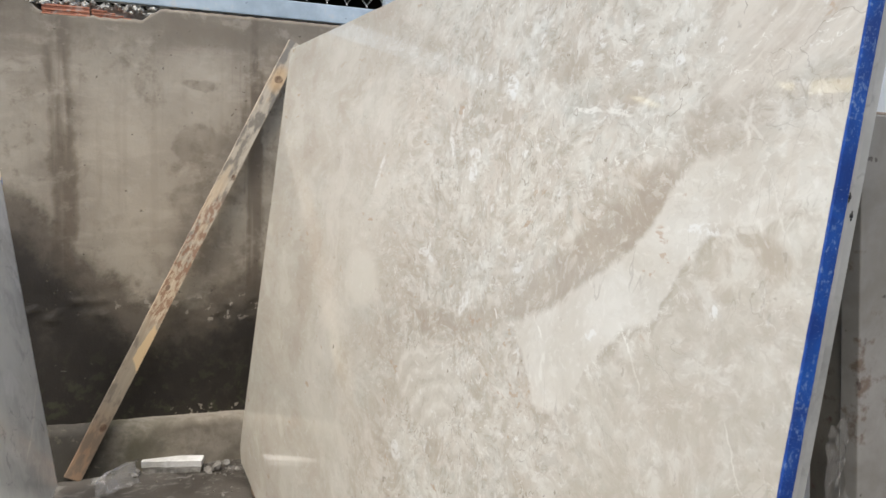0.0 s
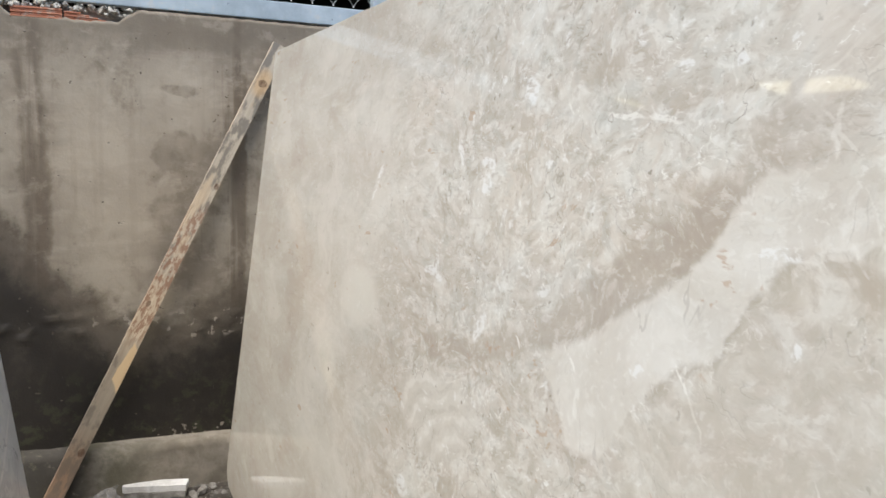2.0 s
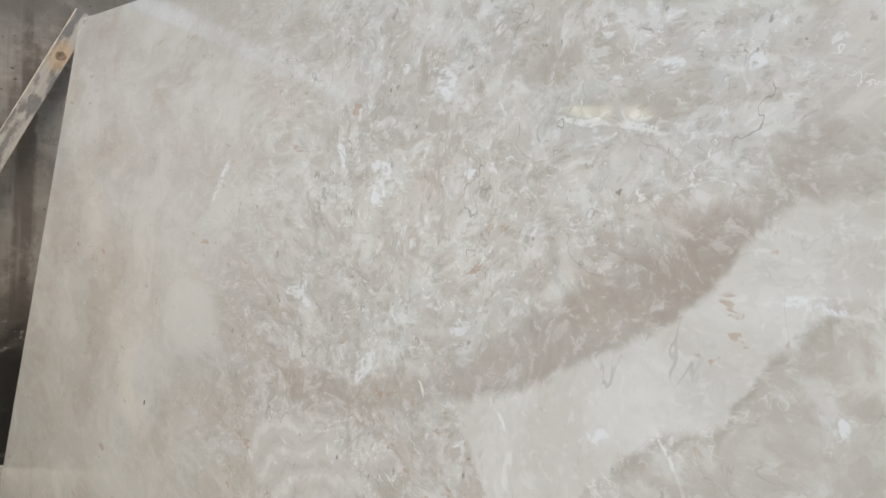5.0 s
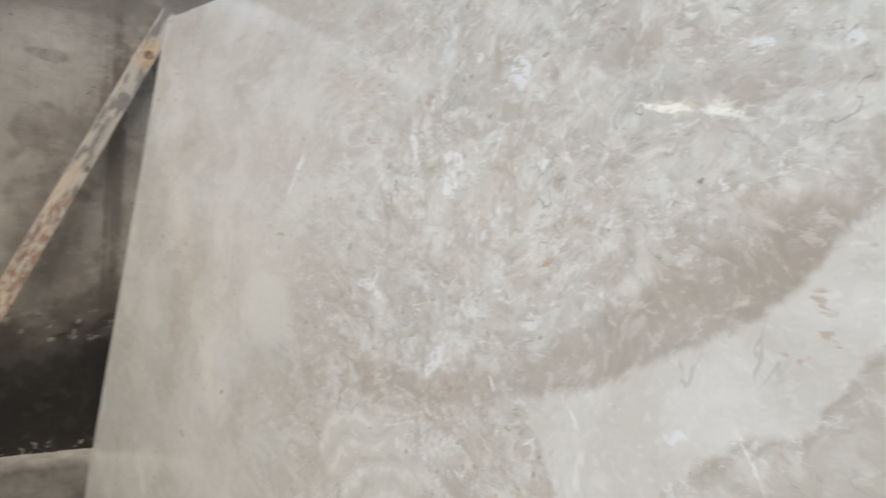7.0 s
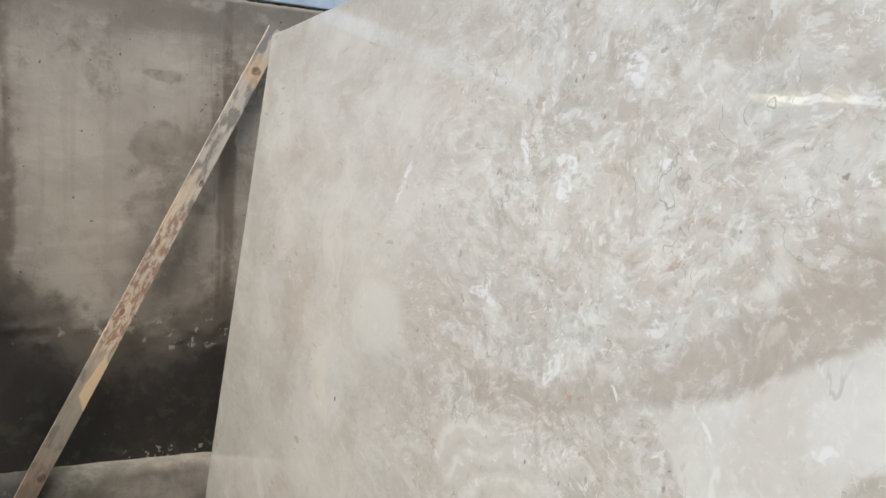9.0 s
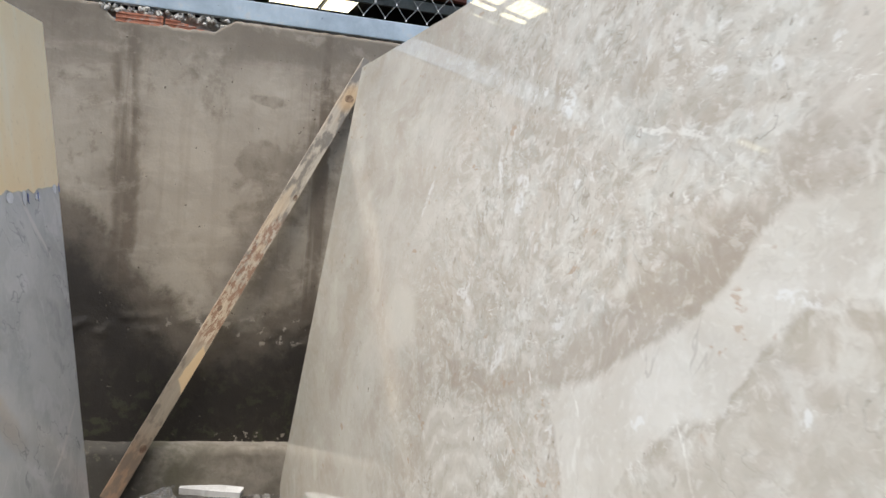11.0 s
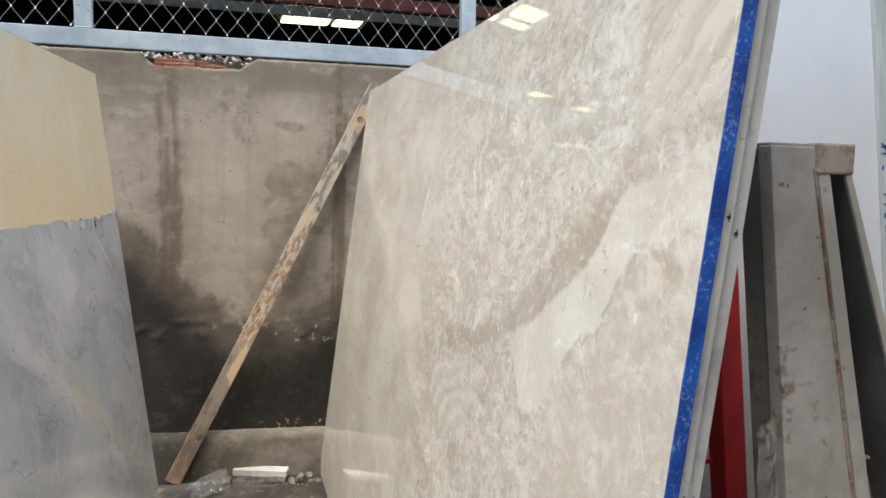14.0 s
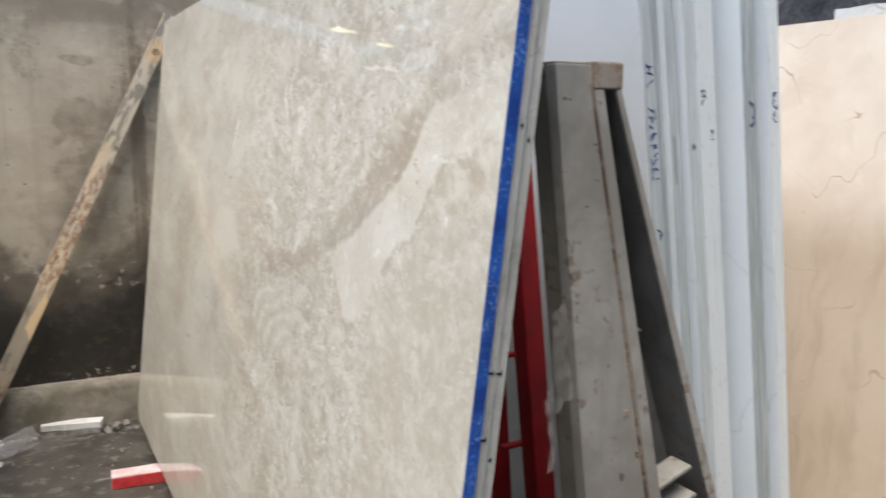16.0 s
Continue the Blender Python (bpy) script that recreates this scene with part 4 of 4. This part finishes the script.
cream = slab("marble_slab", frame_of((0.639, 3.79, 0.083), RIGHT, UP), 3.157, 1.995, 0.0185, MARBLE, "polished cream and taupe marble slab leaning on its rack", corner=0.10, seed=2)
bm = bmesh.new()
n = 60
ring = []
for i in range(n + 1):
    y = 1.993 * i / n
    d = 0.0012 * noise.noise((i * 0.7, 0, 3))
    ring.append([bm.verts.new(q) for q in ((3.1572, y, -0.0195), (3.1602, y, -0.0195 + d), (3.1602, y, 0.0008 + d), (3.1562 + d, y, 0.0008))])
for a, b in zip(ring, ring[1:]):
    for k in range(3):
        bm.faces.new((a[k], a[k + 1], b[k + 1], b[k]))
part("edge_tape", bm, TAPE, cream, "rubbed blue tape along the sawn edge")


for k, (near, off) in enumerate(((0.643, 0.0205), (0.655, 0.044))):
    s = slab("grey_slab", frame_of((0.639 + off * 0.9926, 3.74 - 0.02 * k, 0.083 - off * 0.1214), RIGHT, UP), 3.74 - 0.02 * k - near, 1.985 - 0.02 * k, 0.0205 if k == 0 else 0.024, EDGE,
             "dull grey slab with sawn edge standing behind the marble slab", "slabs behind the marble slab", seed=5 + k, edge=EDGE)
    wn = 3.74 - 0.02 * k - near
    sawn = [c for c in s.children if c.name.startswith("sawn_edge")][0]
    for v, sz in ((1.13, 0.011), (1.02, 0.010), (0.90, 0.009), (1.52, 0.006)) if k == 0 else ((1.125, 0.012), (0.98, 0.008), (1.50, 0.006)):
        part("ink_mark", box(wn + 0.002, wn + 0.0026, v - 0.0022, v + 0.0022, -0.016, -0.016 + sz), INK_BLACK, sawn)
        part("ink_mark", box(wn + 0.002, wn + 0.0027, v - 0.006, v + 0.006, -0.0145, -0.0130), INK_BLACK, sawn)

PEELED = simple("peeled_film", (0.55, 0.57, 0.58), (0.74, 0.75, 0.76), 30.0, 0.35)
# opposite side of the aisle: a grey slab with honey-coloured film on its upper part
LEFT_RIGHT, LEFT_UP = Vector((0.1, 1.0, 0.0)).normalized(), Vector((-0.1315, 0.0, 1.0))
LEN = 3.4
left = slab("filmed_slab", frame_of(Vector((-0.164, 3.765, 0.07)) - LEFT_RIGHT * LEN, LEFT_RIGHT, LEFT_UP), LEN, 2.03, 0.022, GREY, "grey polished slab with honey-yellow film over its upper part", seed=11)
bm_pts = []
for i in range(61):
    x = LEN * i / 60
    tear = 0.010 * noise.noise((x * 5, 3, 0)) + 0.006 * noise.noise((x * 22, 3, 0))
    if 2.55 < x < 3.25:
        tear -= 0.03 * abs(noise.noise((x * 9, 7, 0)))
    bm_pts.append((x, 1.372 + tear + 0.012 * (3.4 - x)))
bm_pts += [(LEN, 2.028), (0.0, 2.028)]
film_part = part("film", prism(bm_pts, 0.0004, 0.002), FILM, left, "torn honey-yellow protective film")
for x, y, w, h in ((2.62, 1.36, 0.05, 0.016), (2.80, 1.352, 0.07, 0.02), (2.95, 1.345, 0.04, 0.03), (3.33, 1.365, 0.05, 0.02), (3.10, 1.34, 0.05, 0.014)):
    bm = prism([(x + 0.5 * w * (1 + 0.4 * noise.noise((a, x, 0))) * math.cos(a), y + h * (1 + 0.5 * noise.noise((a, x, 4))) * math.sin(a)) for a in (0, 0.6, 1.2, 1.9, 2.5, 3.2, 3.9, 4.6, 5.4)], 0.0022, 0.0034)
    part("film_scrap", bm, PEELED, film_part, "whitish peeled film")
for x, y in ((2.98, 1.335), (3.385, 1.36), (3.10, 1.337)):
    part("tape_scrap", prism([(x, y), (x + 0.012, y - 0.012), (x + 0.014, y + 0.02), (x + 0.004, y + 0.026)], 0.0036, 0.0046), TAPE, film_part, "blue tape remnant")

# timber bearers under the slabs
for x, y0, y1, h in ((0.70, 0.9, 3.5, 0.078), (-0.47, 0.6, 3.4, 0.062)):
    for y in (y0, y1):
        sk = thing("timber_bearer", pose(x, y, 0), "rough timber bearer under the slabs", "timber", "bearers", "thing")
        part("block", box(-0.045 if x > 0 else -0.3, 0.3 if x > 0 else 0.12, -0.05, 0.05, 0, h), TIMBER, sk, bevel=0.004)

# white slabs on the other side of the rack
LEAN = 0.146
WIDTHS = (0.036, 0.030, 0.030, 0.026, 0.034, 0.028, 0.042, 0.044, 0.048, 0.050, 0.042, 0.040)
RECESS = (0.0, 0.02, 0.004, 0.09, 0.0, 0.08, 0.02, 0.04, 0.09, 0.0, 0.10, 0.01)
x = 1.373 + 1.29 * LEAN
whites = []
for k, (wd, rc) in enumerate(zip(WIDTHS, RECESS)):
    t = wd - 0.003
    s = thing("white_slab", frame_of((x, 0.9 + rc, 0.05), (0, 1, 0), (-LEAN, 0, 1)), "white marble slab with sawn edge leaning in a stack", "stone slab", "stacked white slabs", "thing")
    part("stone", prism(slab_outline(2.9 - 0.05 * (k % 3), 2.17 + 0.008 * (k % 4), 0.003, 20 + k), -t, 0.0), WHITE, s)
    sawn = part("sawn_edge", box(-0.002, -0.0002, 0.003, 2.165, -t + 0.001, -0.001), WHITE_EDGE, s)
    whites.append((sawn, t))
    x += wd * math.sqrt(1 + LEAN * LEAN)
bear = thing("timber_bearer", pose(1.5, 1.5, 0), "rough timber bearer under the slabs", "timber", "bearers", "thing")
part("block", box(-0.1, 0.55, -0.05, 0.05, 0, 0.05), TIMBER, bear, bevel=0.004)
copy_thing(bear, pose(1.5, 3.2, 0))


def stroke(parent, v0, a0, v1, a1, wide, mat_):
    """A pen stroke on the near edge of a slab."""
    d = Vector((v1 - v0, a1 - a0)).normalized() * wide / 2
    n = Vector((-d.y, d.x))
    pts = [(v0 + n.x - d.x, a0 + n.y - d.y), (v1 + n.x + d.x, a1 + n.y + d.y), (v1 - n.x + d.x, a1 - n.y + d.y), (v0 - n.x - d.x, a0 - n.y - d.y)]
    part("ink_mark", hull8([(-0.0021, v, a) for v, a in pts], [(-0.0027, v, a) for v, a in pts]), mat_, parent)


def scribble(parent, t, v0, count, size, mat_, across=0.0, seed=0):
    """Illegible handwriting on an edge: a few short strokes for each sign."""
    rng = random.Random(seed)
    for i in range(count):
        v = v0 + i * size * 1.15
        a = -t / 2 + across
        for k in range(rng.choice((2, 3, 3))):
            p0, p1 = (rng.choice((0.0, 0.4, 0.8)), rng.choice((-0.5, 0.0, 0.5))), (rng.choice((0.0, 0.4, 0.8)), rng.choice((-0.5, 0.0, 0.5)))
            if p0 != p1:
                stroke(parent, v + p0[0] * size, a + p0[1] * size, v + p1[0] * size, a + p1[1] * size, 0.0030, mat_)


s0, t0 = whites[0]
scribble(s0, t0, 1.43, 9, 0.016, INK, 0.002, 1)
scribble(s0, t0, 1.635, 3, 0.015, INK, 0.002, 2)
scribble(s0, t0, 1.30, 2, 0.012, INK, 0.004, 3)
scribble(whites[6][0], whites[6][1], 1.60, 3, 0.012, INK_BLACK, 0.0, 4)
scribble(whites[8][0], whites[8][1], 1.57, 4, 0.013, INK_BLACK, 0.006, 5)
scribble(whites[9][0], whites[9][1], 1.55, 4, 0.014, INK, 0.004, 6)
scribble(whites[11][0], whites[11][1], 1.56, 5, 0.013, INK, 0.0, 7)
scribble(whites[4][0], whites[4][1], 1.50, 1, 0.014, INK_BLACK, 0.004, 8)
scribble(whites[7][0], whites[7][1], 1.52, 2, 0.011, INK_BLACK, 0.0, 9)
part("ink_mark", box(-0.0028, -0.0021, 1.41, 1.54, -0.012, -0.0095), INK_GREEN, whites[3][0])
part("ink_mark", box(-0.0028, -0.0021, 1.42, 1.53, -0.016, -0.0140), INK_GREEN, whites[2][0])

# next row: beige slab with dark granite behind it
BR, BU = (0.0, -1.0, 0.0), (0.12, 0.0, 1.0)
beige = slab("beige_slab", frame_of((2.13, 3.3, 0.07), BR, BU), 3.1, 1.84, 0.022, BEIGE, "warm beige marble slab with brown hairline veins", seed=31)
dark1 = slab("granite_slab", frame_of((2.17, 3.35, 0.07), BR, BU), 3.05, 2.0, 0.022, BLACK, "black granite slab with pale grey veins", seed=32)
grey3 = slab("grey_slab", frame_of((2.155, 1.22, 0.07), BR, BU), 1.1, 1.875, 0.012, GREY, "thin grey slab between beige and black slabs", seed=33)
for y in (0.8, 2.8):
    b = thing("timber_bearer", pose(2.19, y, 0), "rough timber bearer under the slabs", "timber", "bearers", "thing")
    part("block", box(-0.04, 0.3, -0.05, 0.05, 0, 0.066), TIMBER, b, bevel=0.004)

# ---- plank against the wall ----
foot, head = Vector((-0.103, 3.950, 0.008)), Vector((0.968, 4.022, 2.118))
axis = (head - foot).normalized()
side = axis.cross(Vector((0, 1, 0))).normalized() * -1
plank = thing("plank", frame_of(foot, (side.x, side.y, side.z) if side.x > 0 else (-side.x, -side.y, -side.z), axis), "weathered pine plank with knots leaning against the wall", "plank", kind="thing")
length = (head - foot).length
bm = bmesh.new()
rows = []
for i in range(41):
    y = length * i / 40
    l, r = -0.0445 + 0.0018 * noise.noise((y * 5, 0, 0)), 0.033 - 0.006 * y / length + 0.0018 * noise.noise((y * 5, 4, 0))
    z = 0.004 * math.sin(y * 1.4)
    rows.append([bm.verts.new(q) for q in ((l, y, z - 0.011), (r, y, z - 0.011), (r, y, z + 0.011), (l, y, z + 0.011))])
for a, b in zip(rows, rows[1:]):
    for k in range(4):
        bm.faces.new((a[k], a[(k + 1) % 4], b[(k + 1) % 4], b[k]))
bm.faces.new(rows[0]), bm.faces.new(rows[-1])
board = part("board", bm, PINE, plank)
for k in range(7):
    bm = hull8([(0.040, 2.085 + 0.004 * k, -0.004), (0.042, 2.085 + 0.004 * k, -0.004), (0.042, 2.087 + 0.004 * k, 0.004), (0.040, 2.087 + 0.004 * k, 0.004)],
               [(0.058 + jitter(1, 0.006), 2.080 + 0.005 * k, 0.0), (0.059, 2.080 + 0.005 * k, 0.0), (0.059, 2.081 + 0.005 * k, 0.001), (0.058, 2.081 + 0.005 * k, 0.001)])
    part("splinter", bm, PINE, board)

# ---- steel rack end ----
rack = thing("steel_rack", pose(0, 0, 0), "dirty grey painted steel A-frame rack with rusty welds", "rack", kind="thing")


def bar(name, lo, hi, y0, y1, z0, z1, mat_, label="", bev=0.0025, owner=None):
    """A leaning member between two widths at two heights."""
    (a, b), (c, d) = lo, hi
    return part(name, hull8([(a, y0, z0), (b, y0, z0), (b, y1, z0), (a, y1, z0)], [(c, y0, z1), (d, y0, z1), (d, y1, z1), (c, y1, z1)]), mat_, owner or rack, label, bev)


SIDE_X, SIDE_Y = 0.945, 0.83
bar("side_channel", (SIDE_X + 0.205, 1.21), (SIDE_X, 1.0), 0.773, SIDE_Y, 0.0, 1.688, STEEL_SHADED, "side channel with shade painted in")
plate = bar("front_plate", (1.145, 1.378), (0.938, 1.018), 0.742, 0.772, 0.0, 1.692, STEEL, "scuffed front plate")
bar("weld_seam", (1.376, 1.384), (1.0165, 1.021), 0.7385, 0.745, 0.0, 1.66, RUST, "rusty weld seam", owner=plate)
bar("flange", (1.385, 1.425), (1.021, 1.043), 0.735, 0.85, 0.0, 1.652, STEEL)
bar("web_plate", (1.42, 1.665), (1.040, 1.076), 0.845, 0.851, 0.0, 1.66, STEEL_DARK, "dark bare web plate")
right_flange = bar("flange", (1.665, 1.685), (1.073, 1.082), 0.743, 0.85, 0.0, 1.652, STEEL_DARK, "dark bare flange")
bar("lip", (1.657, 1.691), (1.071, 1.084), 0.735, 0.742, 0.0, 1.652, STEEL, owner=right_flange)
part("cap", box(1.020, 1.086, 0.733, 0.785, 1.650, 1.698), CAP, rack, "rusty end cap", 0.004)
part("top_plate", box(0.945, 1.018, 0.755, 0.88, 1.6925, 1.697), RUST, rack, "", 0.002)
part("ridge_beam", box(0.955, 1.035, 0.90, 3.4, 1.60, 1.675), STEEL, rack, "", 0.003)
part("shelf_bracket", hull8([(1.235, 0.742, 0.84), (1.325, 0.742, 0.868), (1.325, 0.80, 0.868), (1.235, 0.80, 0.84)], [(1.235, 0.742, 0.846), (1.325, 0.742, 0.874), (1.325, 0.80, 0.874), (1.235, 0.80, 0.846)]), STEEL, rack)
part("shelf_bracket", hull8([(1.25, 0.742, 0.78), (1.345, 0.742, 0.80), (1.345, 0.80, 0.80), (1.25, 0.80, 0.78)], [(1.25, 0.742, 0.786), (1.345, 0.742, 0.806), (1.345, 0.80, 0.806), (1.25, 0.80, 0.786)]), STEEL, rack)
bar("gusset", (1.300, 1.345), (1.208, 1.226), 0.780, 0.792, 0.6, 0.975, STEEL)
for x, z, w in ((1.128, 1.02, 0.012), (1.150, 1.19, 0.006), (1.158, 1.19, 0.004), (1.163, 0.93, 0.010)):
    part("rust_spot", box(x, x + w, 0.7395, 0.7425, z, z + w * 1.1), RUST, plate, "", 0.0008)

red = thing("red_stand", pose(0, 0, 0), "red painted steel stand behind the rack", "stand", kind="thing")
for y in (1.2, 2.7):
    part("post", hull8([(1.335, y, 0), (1.397, y, 0), (1.397, y + 0.06, 0), (1.335, y + 0.06, 0)], [(1.165, y, 1.56), (1.22, y, 1.56), (1.22, y + 0.06, 1.56), (1.165, y + 0.06, 1.56)]), RED, red, "", 0.004)
    part("brace", hull8([(1.25, y + 0.15, 0), (1.33, y + 0.15, 0), (1.33, y + 0.20, 0), (1.25, y + 0.20, 0)], [(1.15, y + 0.1, 1.5), (1.19, y + 0.1, 1.5), (1.19, y + 0.15, 1.5), (1.15, y + 0.15, 1.5)]), RED, red, "", 0.004)
for z in (0.35, 0.74, 0.99):
    part("rung", box(1.19, 1.28, 1.25, 1.27, z, z + 0.012), RED, red, "", 0.003)
part("rail", box(1.17, 1.21, 1.26, 2.7, 1.40, 1.45), RED, red, "", 0.004)


def crumple(nu, nv, place, amp, seed):
    """A creased sheet: place(u, v) gives its middle surface."""
    bm = bmesh.new()
    grid = []
    for j in range(nv + 1):
        row = []
        for i in range(nu + 1):
            u, v = i / nu, j / nv
            q = Vector(place(u, v))
            row.append(bm.verts.new(q + Vector([amp * (abs(noise.noise((u * 4, v * 4, seed + 7 * a))) * 2 - 0.5 + 0.5 * noise.noise((u * 11, v * 11, seed + 3 * a))) for a in range(3)])))
        grid.append(row)
    for j in range(nv):
        for i in range(nu):
            bm.faces.new((grid[j][i], grid[j][i + 1], grid[j + 1][i + 1], grid[j + 1][i]))
    return bm


wrap = thing("plastic_scrap", pose(0, 0, 0), "torn dusty plastic sheet hanging on the rack", "plastic sheet", kind="thing")
part("sheet", crumple(14, 18, lambda u, v: (0.968 + 0.050 * u + 0.015 * (1 - v), 0.752 + 0.02 * (1 - u), 1.05 + 0.19 * v + 0.05 * u), 0.011, 3.0), PLASTIC, wrap)
part("tail", crumple(3, 16, lambda u, v: (0.960 + 0.014 * u + 0.006 * math.sin(v * 6), 0.765, 0.935 + 0.16 * v), 0.006, 5.0), PLASTIC, wrap)

# ---- clutter on the floor ----
bag = thing("plastic_bag", pose(0.085, 3.83, 0.002, 0, 0, 12), "crumpled clear plastic bag lying on the floor", "plastic bag", kind="thing")
part("film", crumple(12, 10, lambda u, v: (-0.10 + 0.20 * u, -0.07 + 0.13 * v + 0.03 * u, 0.014 + (0.03 + 0.07 * u) * math.sin(u * 2.6 + 0.25) * math.sin(v * 3.0)), 0.022, 9.0), PLASTIC, bag)
part("edge_fold", crumple(14, 4, lambda u, v: (-0.11 + 0.16 * u, -0.11 + 0.04 * v, 0.012 + 0.014 * u), 0.012, 12.0), PLASTIC, bag)
part("neck", crumple(5, 9, lambda u, v: (0.05 + 0.05 * u, -0.01 + 0.04 * u, 0.03 + 0.075 * v), 0.012, 15.0), PLASTIC, bag)


def block(w, d, h, seed, rough=0.004):
    bm = box(-w / 2, w / 2, -d / 2, d / 2, 0, h)
    bmesh.ops.subdivide_edges(bm, edges=list(bm.edges), cuts=5, use_grid_fill=True)
    for vert in bm.verts:
        c = vert.co
        if c.z > 0.002:
            c += Vector([rough * noise.noise((c.x * 25 + a * 9, c.y * 25, c.z * 25 + seed)) for a in range(3)])
    return bm


off = thing("marble_offcut", pose(0.345, 3.93, 0.0, 0, 0, -17), "white marble offcut on rubble beside the kerb", "stone offcut", kind="thing")
top = part("strip", block(0.285, 0.075, 0.030, 1.0, 0.002), OFFCUT, off)
top.location.z = 0.028
part("bed", block(0.27, 0.085, 0.028, 2.0, 0.010), RUBBLE, off, "crumbled mortar bed")
rb = thing("painted_offcut", pose(0.565, 3.165, 0.0, 0, 0, -8), "marble offcut with a red painted side", "stone offcut", kind="thing")
part("block", block(0.26, 0.085, 0.055, 5.0, 0.0025), PINK, rb)
part("painted_side", box(-0.128, 0.128, -0.0465, -0.044, 0.003, 0.051), RED_CHALK, rb, "red painted side", 0.001)

chips = bmesh.new()
for k in range(170):
    x, y = random.uniform(-0.25, 0.75), random.uniform(2.7, 3.96)
    if random.random() < 0.55:
        x, y = random.gauss(0.52, 0.1), random.gauss(3.87, 0.06)
    if 0.42 < x < 0.70 and 3.08 < y < 3.26:
        continue
    r = random.uniform(0.002, 0.008) * (1.8 if random.random() < 0.12 else 1.0)
    pebble(chips, (x, min(y, 3.95), r * 0.4), r, 0.6)
tagged(part("stone_chips", chips, RUBBLE), "grey stone chips and crumbs scattered over the floor", "rubble", kind="stuff")
for k, (x, y, r) in enumerate(((0.54, 3.86, 0.035), (0.50, 3.84, 0.025), (0.60, 3.90, 0.022), (0.17, 3.9, 0.03), (0.0, 3.66, 0.03), (0.06, 3.62, 0.02))):
    bm = bmesh.new()
    pebble(bm, (0, 0, 0), r, 0.55)
    for vert in bm.verts:
        vert.co.z = max(vert.co.z, -r * 0.3)
    ob = tagged(part("stone_lump", bm, RUBBLE if k != 4 else OFFCUT), "lump of broken mortar and stone on the floor", "rubble", "lumps of rubble", "thing")
    ob.location = (x, y, r * 0.3)
